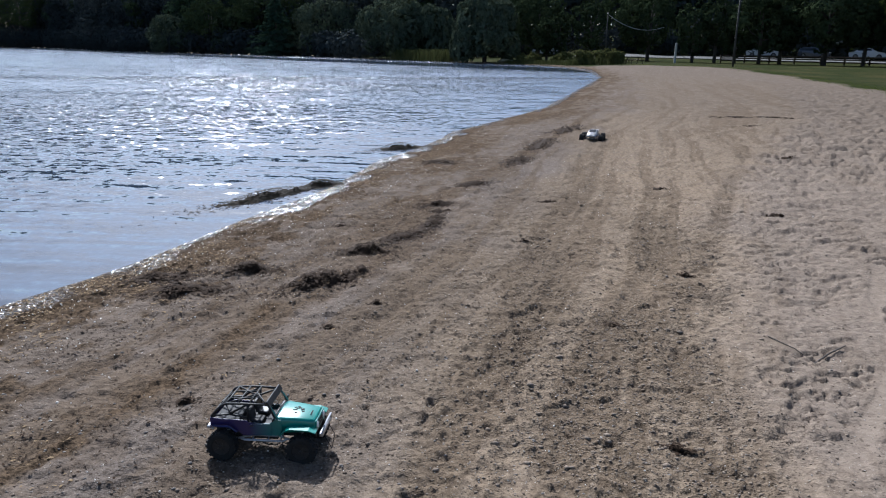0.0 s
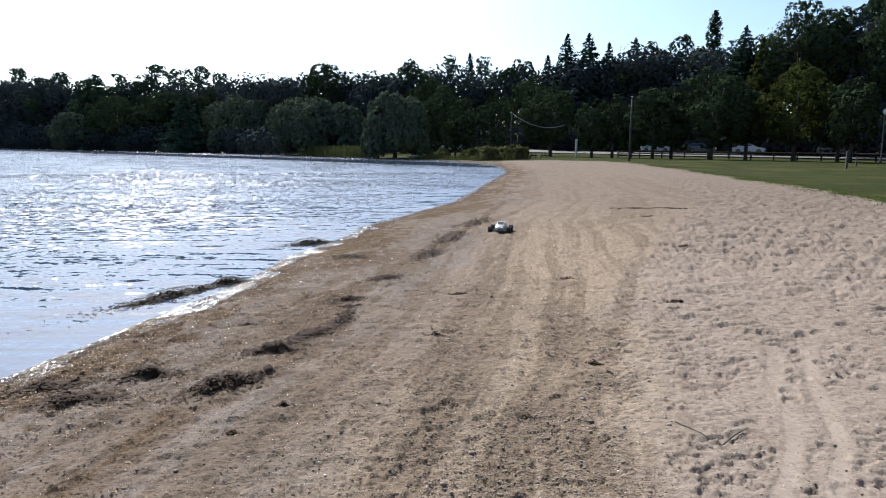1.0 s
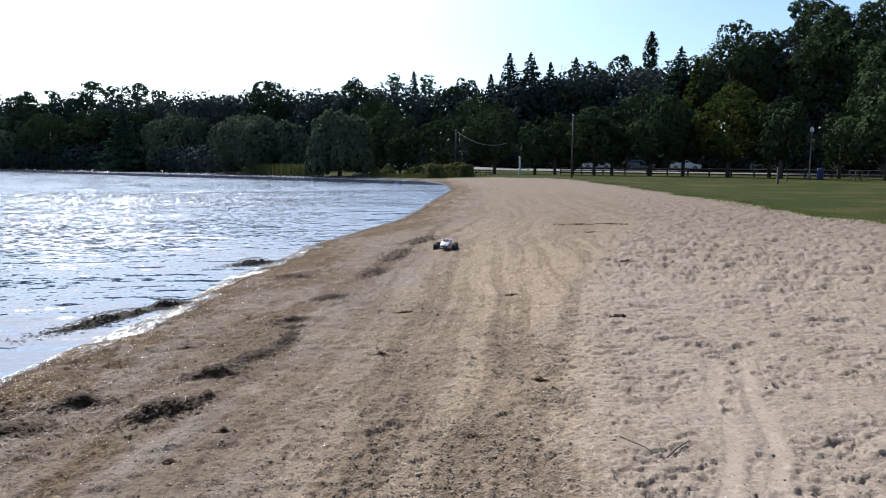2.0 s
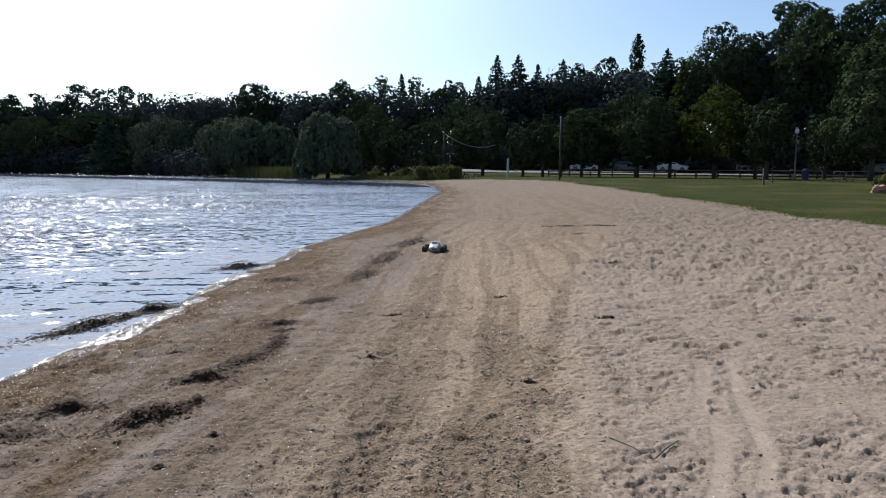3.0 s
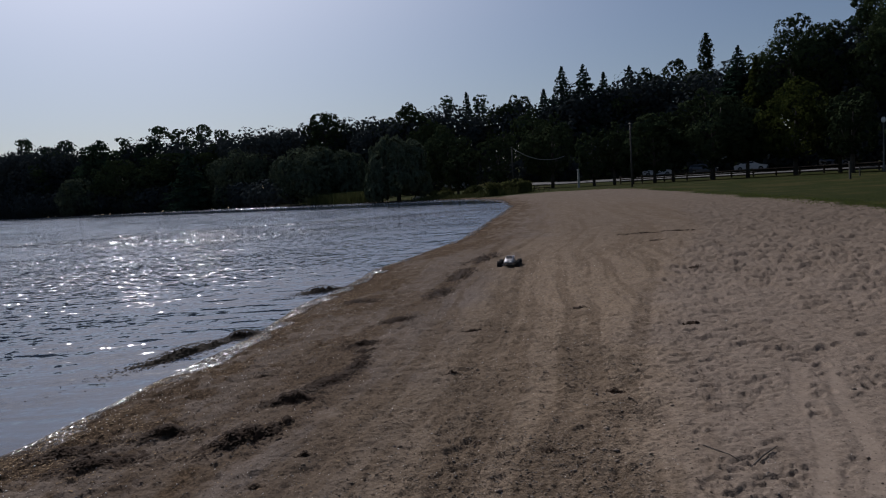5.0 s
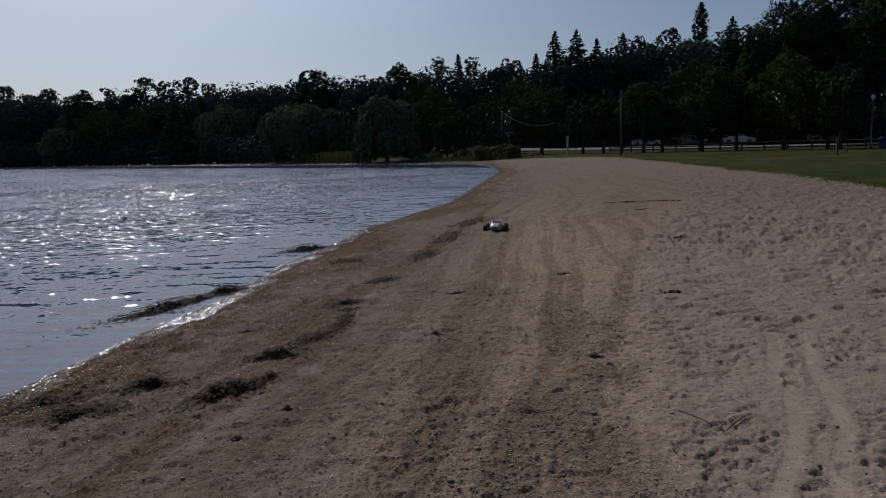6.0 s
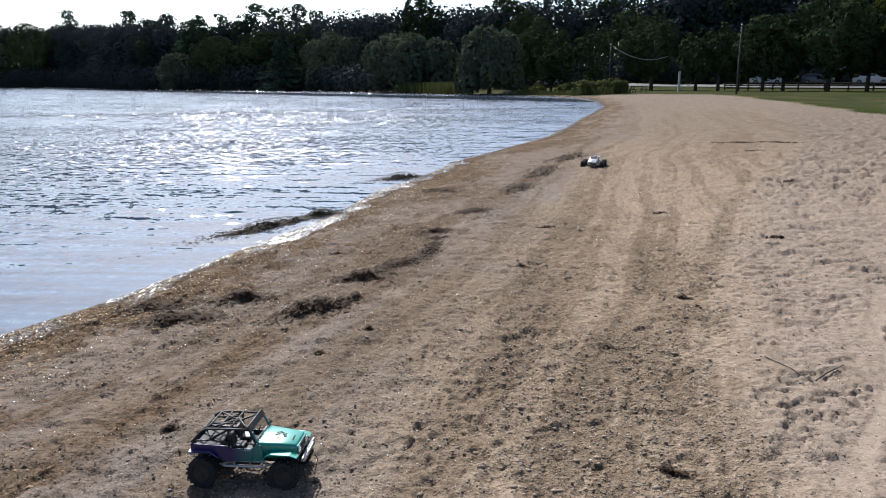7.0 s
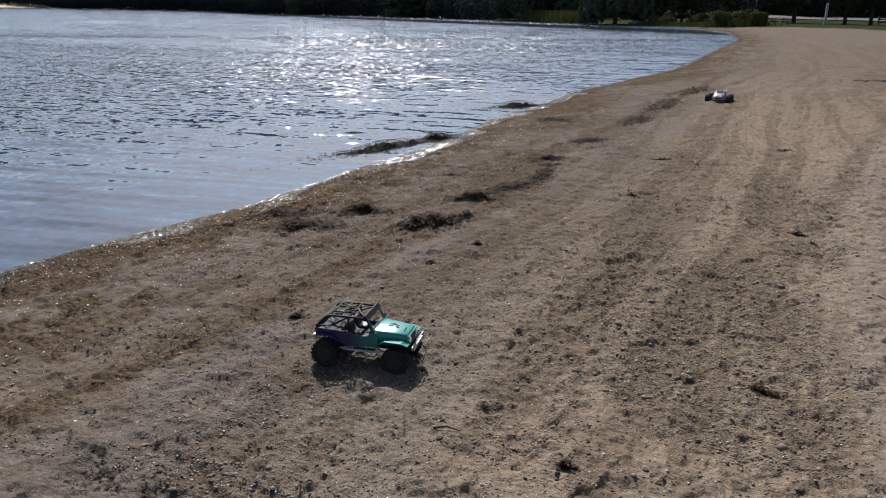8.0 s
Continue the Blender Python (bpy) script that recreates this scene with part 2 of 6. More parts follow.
M = dict(
    ground=ground_material(), water=water_material(),
    oak=leafy("broad_leaves", (0.0286, 0.0416, 0.0196), (0.0414, 0.0557, 0.0257), 0.14, 0.16),
    park=leafy("maple_leaves", (0.0284, 0.0411, 0.0203), (0.0430, 0.0568, 0.0282), 0.14, 0.13),
    lime=leafy("yellow_green_leaves", (0.0249, 0.0356, 0.0088), (0.0475, 0.0562, 0.0164), 0.35, 0.13),
    willow=leafy("willow_leaves", (0.0529, 0.0687, 0.0449), (0.0873, 0.1058, 0.0688), 0.14, 0.13),
    pine=leafy("pine_needles", (0.0385, 0.0621, 0.0356), (0.0519, 0.0769, 0.0436), 0.15, 0.16),
    spruce=leafy("spruce_needles", (0.0194, 0.0389, 0.0259), (0.0378, 0.0594, 0.0374), 0.12, 0.13),
    # distance haze is put into this leaf colour: greyer and bluer than the trees
    woods=leafy("hazed_woodland_leaves", (0.0356, 0.0434, 0.0439), (0.0523, 0.0614, 0.0593), 0.08, 0.24),
    reed=leafy("reed_blades", (0.050, 0.062, 0.022), (0.085, 0.086, 0.036), 0.2),
    bush=leafy("bush_leaves", (0.070, 0.082, 0.030), (0.13, 0.125, 0.05), 0.3),
    bark=plain("bark", (0.045, 0.036, 0.028), 0.9, grain=9, vary=0.4, bump=0.6, dist=0.03),
    weed=plain("dried_waterweed", (0.034, 0.022, 0.014), 0.85, grain=60, vary=0.5, bump=0.5, dist=0.004),
    wetweed=plain("wet_waterweed", (0.024, 0.018, 0.012), 0.8, grain=60, vary=0.5, bump=0.5, dist=0.004),
    straw=plain("straw_litter", (0.19, 0.135, 0.078), 0.85, grain=60, vary=0.4, bump=0.3),
    stone=plain("pebble_stone", (0.20, 0.18, 0.16), 0.8, grain=50, vary=0.5, bump=0.3),
    darkstone=plain("dark_pebble_stone", (0.085, 0.066, 0.050), 0.75, grain=50, vary=0.4, bump=0.3),
    clod=plain("sand_clod", (0.200, 0.160, 0.124), 0.95, grain=120, vary=0.35, bump=0.5, dist=0.004),
    palestone=plain("pale_shell_stone", (0.62, 0.58, 0.52), 0.45, grain=50, vary=0.15, bump=0.2),
    rock=plain("red_rock", (0.26, 0.13, 0.09), 0.9, grain=4, vary=0.4, bump=0.6, dist=0.04),
    asphalt=plain("pale_asphalt", (0.046, 0.045, 0.043), 0.9, grain=3, vary=0.15, bump=0.2),
    wood=plain("grey_wood", (0.045, 0.032, 0.024), 0.85, grain=10, vary=0.35, bump=0.4, dist=0.01),
    pole=plain("weathered_pole", (0.040, 0.038, 0.032), 0.9, grain=6, vary=0.3, bump=0.4, dist=0.01),
    whitepaint=plain("white_paint", (0.28, 0.28, 0.26), 0.55, grain=5, vary=0.08, bump=0.05),
    galv=plain("painted_steel", (0.15, 0.145, 0.13), 0.55, 0.2, grain=5, vary=0.15, bump=0.05),
    blue=plain("blue_plastic", (0.03, 0.035, 0.12), 0.5, grain=5, vary=0.2, bump=0.05),
    cable=plain("cable", (0.30, 0.30, 0.29), 0.6, grain=5),
    lampglass=plain("lamp_globe", (0.80, 0.80, 0.77), 0.25, grain=5, vary=0.05, bump=0.0),
    rubber=plain("tyre_rubber", (0.010, 0.0095, 0.009), 0.9, grain=90, vary=0.3, bump=0.3, dirt=0.02),
    black=plain("black_plastic", (0.012, 0.012, 0.013), 0.45, grain=60, vary=0.3, bump=0.1, dirt=0.08),
    tubing=plain("black_tubing", (0.005, 0.005, 0.005), 0.6, grain=60, vary=0.3, bump=0.05),
    chrome=plain("satin_chrome", (0.42, 0.42, 0.43), 0.32, 1.0, grain=60, vary=0.1, bump=0.03, dirt=0.1),
    silver=plain("silver_plastic", (0.36, 0.36, 0.37), 0.4, 0.3, grain=60, vary=0.12, bump=0.03, dirt=0.15),
    cabin=plain("dull_interior", (0.014, 0.014, 0.016), 0.75, grain=60, vary=0.2, bump=0.05, dirt=0.08),
    shell=plain("white_bodyshell", (0.30, 0.28, 0.26), 0.3, grain=40, vary=0.08, bump=0.02, dirt=0.12, coat=0.4),
    shellgrey=plain("grey_bodyshell", (0.20, 0.19, 0.21), 0.4, grain=40, vary=0.15, bump=0.02, dirt=0.1),
    smoked=plain("smoked_window", (0.02, 0.02, 0.025), 0.12, grain=40, vary=0.2, bump=0.0),
    grass=leafy("grass_blades", (0.06, 0.09, 0.02), (0.14, 0.15, 0.04), 0.3),
)


def fading_paint():
    """Toy body paint that fades from violet blue at the back to sea green at the nose."""
    m, t, b = nodes_of("fading_paint")
    v = coords(t)
    sep = t.nodes.new("ShaderNodeSeparateXYZ")
    t.links.new(v, sep.inputs[0])
    f = ramp(t, sep.outputs["X"], -0.05, 0.09)
    col = mixed(t, f, (0.004, 0.003, 0.070), (0.002, 0.175, 0.138))
    col = mixed(t, ramp(t, noisy(t, v, 70), 0.6, 0.85, 0, 0.03), col, (0.28, 0.24, 0.18))
    t.links.new(col, b.inputs["Base Color"])
    b.inputs["Roughness"].default_value, b.inputs["Coat Weight"].default_value, b.inputs["Coat Roughness"].default_value = 0.30, 0.4, 0.10
    return m


def windscreen_glass():
    m, t, b = nodes_of("clear_plastic")
    b.inputs["Transmission Weight"].default_value, b.inputs["Roughness"].default_value, b.inputs["IOR"].default_value = 1.0, 0.08, 1.2
    return m


for dull in ("weed", "wetweed", "straw", "clod", "stone", "darkstone"):
    M[dull].node_tree.nodes["Principled BSDF"].inputs["Specular IOR Level"].default_value = 0.06
M["paint"], M["clear"] = fading_paint(), windscreen_glass()
CAR_PAINT = [plain(n, c, 0.3, grain=3, vary=0.06, bump=0.0, coat=0.8) for n, c in
             (("white_car_paint", (0.60, 0.60, 0.59)), ("silver_car_paint", (0.50, 0.51, 0.52)), ("dark_car_paint", (0.05, 0.055, 0.07)), ("red_car_paint", (0.22, 0.03, 0.03)))]


# ---- mesh helpers ----
def part(name, bm, material, parent=None, label="", smooth=False):
    me = bpy.data.meshes.new(name)
    bm.normal_update()
    bm.to_mesh(me)
    bm.free()
    me.materials.append(material)
    if smooth:
        me.polygons.foreach_set("use_smooth", np.ones(len(me.polygons), dtype=bool))
    ob = new(name, me)
    if parent is not None:
        ob.parent = parent
    return tagged(ob, label)


def quick_mesh(name, verts, faces, material=None, smooth=False):
    """A mesh from arrays: verts (n, 3), faces (m, k)."""
    me = bpy.data.meshes.new(name)
    verts, faces = np.asarray(verts, dtype=np.float32), np.asarray(faces, dtype=np.int32)
    k = faces.shape[1]
    me.vertices.add(len(verts))
    me.vertices.foreach_set("co", verts.ravel())
    me.loops.add(faces.size)
    me.loops.foreach_set("vertex_index", faces.ravel())
    me.polygons.add(len(faces))
    me.polygons.foreach_set("loop_start", np.arange(0, faces.size, k, dtype=np.int32))
    if smooth:
        me.polygons.foreach_set("use_smooth", np.ones(len(faces), dtype=bool))
    me.update(calc_edges=True)
    if material is not None:
        me.materials.append(material)
    return me


def empty(name, label, category, m=None, group="", kind=""):
    e = new(name)
    e.empty_display_size = 0.1
    if m is not None:
        e.matrix_world = m
    return tagged(e, label, category, group, kind)


def block(bm, size, at=(0, 0, 0), bevel=0.0, turn=None, seg=2):
    """A box with rounded edges, added to bm."""
    m = Matrix.Translation(at)
    if turn is not None:
        m = m @ Euler([radians(a) for a in turn]).to_matrix().to_4x4()
    made = bmesh.ops.create_cube(bm, size=1.0, matrix=m @ Matrix.Diagonal((*size, 1)))
    if bevel:
        edges = {e for v in made["verts"] for e in v.link_edges}
        bmesh.ops.bevel(bm, geom=list(edges), offset=bevel, segments=seg, profile=0.5, affect="EDGES")
    return bm


def tube(bm, pts, r, n=8, taper=None):
    """A round bar along a line of points."""
    pts = [Vector(p) for p in pts]
    rings = []
    for i, p in enumerate(pts):
        d = (pts[min(i + 1, len(pts) - 1)] - pts[max(i - 1, 0)]).normalized()
        a = d.orthogonal().normalized() if abs(d.z) > 0.95 else d.cross(Vector((0, 0, 1))).normalized()
        b = d.cross(a)
        rr = r if taper is None else r + (taper - r) * i / (len(pts) - 1)
        rings.append([bm.verts.new(p + rr * (math.cos(2 * math.pi * k / n) * a + math.sin(2 * math.pi * k / n) * b)) for k in range(n)])
    for u, w in zip(rings, rings[1:]):
        for k in range(n):
            bm.faces.new((u[k], u[(k + 1) % n], w[(k + 1) % n], w[k]))
    bm.faces.new(rings[0][::-1])
    bm.faces.new(rings[-1])
    return bm


def loft(bm, sections, close=True):
    """Skin over rings of equal length."""
    rings = [[bm.verts.new(p) for p in s] for s in sections]
    n = len(rings[0])
    for u, w in zip(rings, rings[1:]):
        for k in range(n if close else n - 1):
            bm.faces.new((u[k], u[(k + 1) % n], w[(k + 1) % n], w[k]))
    if close:
        bm.faces.new(rings[0][::-1])
        bm.faces.new(rings[-1])
    bmesh.ops.recalc_face_normals(bm, faces=bm.faces)
    return bm


def turned(bm, profile, n=24, axis="Y", at=(0, 0, 0)):
    """A body of revolution from (radius, along) pairs, about the axis Y or Z."""
    rings = []
    for r, h in profile:
        ring = []
        for k in range(n):
            c, s = r * math.cos(2 * math.pi * k / n), r * math.sin(2 * math.pi * k / n)
            p = (c, h, s) if axis == "Y" else (c, s, h)
            ring.append(bm.verts.new(Vector(p) + Vector(at)))
        rings.append(ring)
    for u, w in zip(rings, rings[1:]):
        for k in range(n):
            bm.faces.new((u[k], u[(k + 1) % n], w[(k + 1) % n], w[k]))
    bm.faces.new(rings[0][::-1])
    bm.faces.new(rings[-1])
    bmesh.ops.recalc_face_normals(bm, faces=bm.faces)
    return bm


# ---- ground ----
def hashed(ix, iy, seed):
    h = (ix.astype(np.int64) * 374761393 + iy.astype(np.int64) * 668265263 + seed * 1442695041) & 0x7FFFFFFF
    h = ((h ^ (h >> 13)) * 1274126177) & 0x7FFFFFFF
    return ((h ^ (h >> 16)) & 0xFFFF) / 65535.0


def vnoise(x, y, seed=0):
    ix, iy = np.floor(x), np.floor(y)
    fx, fy = x - ix, y - iy
    fx, fy = fx * fx * (3 - 2 * fx), fy * fy * (3 - 2 * fy)
    a, b = hashed(ix, iy, seed), hashed(ix + 1, iy, seed)
    c, d = hashed(ix, iy + 1, seed), hashed(ix + 1, iy + 1, seed)
    return (a + (b - a) * fx) * (1 - fy) + (c + (d - c) * fx) * fy - 0.5


def fbm(x, y, seed=0, octaves=4, gain=0.5):
    out, amp = 0.0, 1.0
    for i in range(octaves):
        out = out + amp * vnoise(x * 2 ** i + 17.3 * i, y * 2 ** i - 9.1 * i, seed + i)
        amp *= gain
    return out


def sstep(a, b, x):
    u = np.clip((x - a) / (b - a), 0, 1)
    return u * u * (3 - 2 * u)


def signed(poly, x, y):
    """Distance to a closed outline, positive inside."""
    best, inside = np.full(x.shape, 1e9), np.zeros(x.shape, dtype=bool)
    for (x0, y0), (x1, y1) in zip(poly, poly[1:] + poly[:1]):
        dx, dy = x1 - x0, y1 - y0
        u = np.clip(((x - x0) * dx + (y - y0) * dy) / (dx * dx + dy * dy), 0, 1)
        best = np.minimum(best, (x - x0 - u * dx) ** 2 + (y - y0 - u * dy) ** 2)
        if dy != 0:
            inside ^= ((y0 > y) != (y1 > y)) & (x < dx * (y - y0) / dy + x0)
    return np.sqrt(best) * np.where(inside, 1, -1)


NEAR_SHORE = [(-14.0, -40.0), (-6.0, -12.0), (-3.9, -1.0), (-3.3, 2.2), (-3.05, 3.3), (-2.72, 4.3), (-2.38, 5.2), (-2.16, 6.2), (-1.92, 7.2), (-1.62, 8.4),
              (-1.30, 10.5), (-0.72, 12.9), (-0.38, 15.1), (0.57, 17.7), (1.97, 21.9), (4.38, 33.5), (7.64, 49.5)]
FAR_SHORE = [(9.3, 66.0), (9.0, 76.0), (7.0, 88.0), (3.8, 93.6), (-4.5, 103.0), (-17.6, 121.0), (-31.0, 142.0), (-55.0, 158.0), (-82.0, 177.0),
             (-115.0, 217.0), (-150.0, 264.0), (-230.0, 290.0), (-330.0, 220.0), (-340.0, -40.0), (-150.0, -120.0)]
LAKE = NEAR_SHORE + FAR_SHORE
SAND = [(-60.0, -60.0), (-8.0, 10.0), (-4.0, 30.0), (2.0, 50.0), (8.0, 74.5), (11.0, 76.5), (14.8, 75.0), (21.7, 70.0), (22.6, 57.7), (19.4, 40.9), (17.5, 31.6), (16.0, 25.0),
        (15.2, 18.4), (14.6, 10.0), (14.0, 0.0), (14.0, -60.0)]
ROAD = [(14.0, 116.0), (30.0, 112.0), (48.0, 103.0), (66.0, 88.0), (84.0, 66.0), (100.0, 40.0)]
TYRES = [[(3.25, 5.5), (2.84, 4.7), (2.65, 4.15), (2.4, 3.63), (2.12, 3.18), (1.7, 2.6)],
         [(3.68, 5.72), (3.03, 4.55), (2.81, 3.98), (2.6, 3.53), (2.33, 3.12), (1.95, 2.5)]]
CRAWL = [[(0.10, 2.2), (0.13, 2.85), (0.40, 4.0), (0.78, 6.06), (1.5, 9.8), (2.4, 14.0), (3.8, 20.0)],
         [(0.32, 2.2), (0.34, 2.92), (0.46, 3.75), (0.98, 6.0), (1.7, 9.7), (2.6, 13.9), (4.0, 20.0)],
         [(1.15, 2.4), (1.25, 3.2), (1.45, 4.2), (2.05, 5.7), (3.2, 8.8), (5.2, 14.0), (7.5, 19.0)]]
STEPS = [(3.7, 5.87), (3.88, 5.94), (3.4, 5.38), (3.38, 5.03), (3.06, 4.78), (2.79, 4.4), (2.73, 4.26), (3.39, 4.78), (2.98, 3.69), (3.09, 3.68)]
# heaps of weed: x, y, length, width, height, turn
HEAPS = [(-0.78, 4.66, 0.32, 0.085, 0.05, 47), (-0.60, 5.44, 0.17, 0.075, 0.05, 20), (-0.37, 5.95, 0.30, 0.070, 0.03, 66), (-1.34, 4.91, 0.16, 0.07, 0.045, 5), (-1.62, 4.42, 0.24, 0.08, 0.035, 15),
         (-0.17, 6.55, 0.32, 0.05, 0.02, 80), (-0.18, 7.35, 0.13, 0.06, 0.025, 30), (0.17, 8.5, 0.20, 0.08, 0.02, 45), (0.78, 10.6, 0.55, 0.12, 0.03, 73), (1.25, 12.5, 0.70, 0.13, 0.03, 74), (1.9, 15.0, 0.77, 0.15, 0.03, 66),
         (-0.33, 10.33, 0.20, 0.11, 0.03, 5), (-1.9, 4.75, 0.22, 0.09, 0.02, 10)]
# old waterlines marked by strands of weed: line, half width, strength
STRANDS = [([(-0.55, 6.6), (0.02, 8.34), (0.48, 9.77), (1.57, 13.64), (2.3, 16.5), (3.4, 21.0)], 0.16, 0.75), ([(-1.15, 3.3), (-0.86, 4.16), (-0.45, 5.1), (-0.15, 6.2)], 0.14, 0.6),
           ([(-1.9, 2.3), (-1.55, 3.4), (-1.2, 4.4), (-0.9, 5.6), (-0.55, 7.6)], 0.12, 0.6), ([(-1.75, 1.5), (-1.5, 2.02), (-1.3, 2.65), (-1.12, 3.4), (-0.98, 4.2)], 0.085, 0.9)]


def polyline_distance(line, x, y):
    best = np.full(x.shape, 1e9)
    for (x0, y0), (x1, y1) in zip(line, line[1:]):
        dx, dy = x1 - x0, y1 - y0
        u = np.clip(((x - x0) * dx + (y - y0) * dy) / (dx * dx + dy * dy), 0, 1)
        best = np.minimum(best, (x - x0 - u * dx) ** 2 + (y - y0 - u * dy) ** 2)
    return np.sqrt(best)


def base_height(x, y, lake):
    """The broad form of the land; lake: signed distance to the water's edge, positive in the lake."""
    r, az = np.hypot(x, y), np.degrees(np.arctan2(x, y))
    z = WATER_Z + 0.10 * (1 - np.exp(-np.maximum(0, -lake) / 0.55)) - 0.07 * np.clip(lake, 0, 14) - 0.02 * sstep(0, 0.3, lake)
    side = sstep(4, 14, az) * (1 - sstep(120, 150, az)) * sstep(50, 60, y + 0.4 * x)
    z = z + (0.42 * sstep(58, 80, r) + 0.60 * sstep(104, 120, r)) * side
    z = z + 9.0 * sstep(120, 185, r) * side + 4.0 * sstep(3, 60, -lake) * sstep(95, 120, y) * (1 - side)
    return z


def land(x, y):
    """Height and stretches of the ground at arrays x, y."""
    lake = signed(LAKE, x, y) + 0.12 * fbm(x * 0.8, y * 0.8, 3, 2) * sstep(60, 5, np.hypot(x, y)) + 0.02 * fbm(x * 4, y * 4, 5, 2)
    sand = signed(SAND, x, y) + 1.1 * fbm(x * 0.5, y * 0.5, 11, 5)
    z = base_height(x, y, lake)
    shore = np.maximum(0, -lake)
    sand_m = np.maximum(sstep(-0.25, 0.25, sand), sstep(1.7, 0.9, shore))
    near = sstep(90, 25, np.hypot(x, y)) * sand_m * sstep(0.0, 0.5, shore)
    u = x - np.interp(y, [p[1] for p in NEAR_SHORE], [p[0] for p in NEAR_SHORE])            # across the beach, from the water
    edge = np.interp(y, [2.0, 3.6, 4.85, 7.95, 12.7, 19.0, 40.0, 75.0], [1.2, 1.5, 1.8, 2.75, 4.95, 8.05, 15.0, 20.0])
    trod = sstep(-0.30, 0.55, x - edge + 0.35 * fbm(x * 1.3, y * 1.3, 21, 3)) * near
    smooth = near * (1 - trod)
    rx, ry = 0.87 * x + 0.49 * y + 0.05 * vnoise(x * 6, y * 6, 35), 0.87 * y - 0.49 * x + 0.05 * vnoise(x * 6, y * 6, 36)
    away = sstep(5, 14, np.hypot(x, y))
    z = z + near * (0.030 * fbm(x * 0.45, y * 0.45, 31, 3) + 0.010 * fbm(x * 3, y * 3, 33, 3))
    broad = z
    # the driven strip: long shallow ruts, a fine crust and a few crumbs
    z = z + smooth * (0.015 * fbm(u * 7 + 0.3 * vnoise(x * 0.8, y * 0.8, 42), y * 0.22, 41, 3, 0.65) + 0.010 * fbm(rx * 9, ry * 9, 43, 3, 0.55) + 0.008 * sstep(0.20, 0.28, fbm(rx * 17, ry * 17, 47, 2)) - 0.012 * sstep(0.22, 0.32, fbm(rx * 8, ry * 8, 49, 3)))
    # the trodden strip: steep-sided scuffs and lumps between smooth hollows
    crowd = sstep(-0.16, 0.20, fbm(x * 1.5 + y * 0.5, y * 1.5 - x * 0.4, 63, 3, 0.6))
    sx, sy = x + 0.03 * vnoise(x * 9, y * 9, 37), y + 0.03 * vnoise(x * 9, y * 9, 38)
    scuff = -0.018 * sstep(0.14, 0.19, fbm(sx * 7.5, sy * 14, 59, 3, 0.6)) - 0.012 * sstep(0.16, 0.22, fbm(sx * 17, sy * 28, 60, 2)) + 0.009 * sstep(0.15, 0.20, fbm(sx * 10 + 7, sy * 19, 62, 3, 0.6))
    z = z + trod * (0.026 * fbm(x * 2.0, y * 2.4, 51, 3) + 0.005 * fbm(rx * 26, ry * 26, 53, 2) + (0.30 + 0.70 * crowd) * scuff)
    z = z + smooth * (0.06 + 0.30 * crowd * sstep(1.6, 2.8, u)) * scuff
    z = z + near * away * ((0.25 + 0.75 * trod) * (-0.050 * sstep(0.12, 0.18, fbm(sx * 4.2, sy * 6.5, 65, 3, 0.6)) + 0.032 * sstep(0.14, 0.20, fbm(sx * 6, sy * 9, 67, 3, 0.6))) + 0.03 * fbm(rx * 2.2, ry * 2.2, 69, 2))
    packed = np.zeros(x.shape)
    for line in TYRES:
        d = polyline_distance(line, x + 0.02 * vnoise(x * 3, y * 3, 55), y)
        packed = np.maximum(packed, sstep(0.052, 0.028, d) * sstep(5.8, 4.4, y) * np.clip(0.75 + vnoise(x * 4, y * 4, 56), 0, 1))
        z = broad + (z - broad) * (1 - 0.9 * sstep(0.10, 0.04, d) * sstep(7.0, 5.0, y)) - 0.006 * sstep(0.07, 0.03, d) * sstep(7.0, 5.0, y)
    gravel = smooth * sstep(-0.05, 0.25, 0.7 * fbm(u * 1.6 + 3, y * 0.3, 71, 4) + 0.52 * sstep(1.0, 0.2, np.abs(u - 2.6)) - 0.05)
    for i, line in enumerate(CRAWL):
        d = polyline_distance(line, x + 0.03 * vnoise(x * 2, y * 2, 77), y)
        cut = sstep(0.13, 0.05, d) * near * (0.5 + vnoise(x * 0.7, y * 0.7, 79 + i))
        z = z - 0.012 * cut + 0.034 * cut * fbm(rx * 15, ry * 21, 81, 2)
        gravel = np.maximum(gravel, 0.25 * cut)
    far_off = sstep(24, 7, np.hypot(x, y))
    gravel = gravel * (0.12 + 0.88 * sstep(15, 4, np.hypot(x, y)))
    streak = sstep(0.02, 0.24, fbm(u * 5.0, y * 0.16, 101, 4, 0.7) + 0.40 * fbm(x * 4, y * 2.0, 103, 4, 0.6)) * near * (1 - 0.7 * trod) * (0.90 + 0.10 * far_off)
    loose = 0.9 * fbm(x * 0.9, y * 0.6, 113, 3) + 0.9 * sstep(1.25, 0.35, np.hypot((x - 1.05) / 0.75, (y - 3.1) / 1.5)) + 0.4 * sstep(1.2, 0.4, np.hypot((x - 1.75) / 0.35, (y - 6.0) / 2.2))
    for i, line in enumerate(CRAWL):
        d = polyline_distance(line, x + 0.03 * vnoise(x * 2, y * 2, 77), y)
        streak = np.maximum(streak, near * sstep(0.14, 0.04, d) * np.clip(0.55 + 1.3 * fbm(x * 2.5, y * 2.5, 83 + i, 3, 0.6), 0, 1) * sstep(16, 8, np.hypot(x, y)))
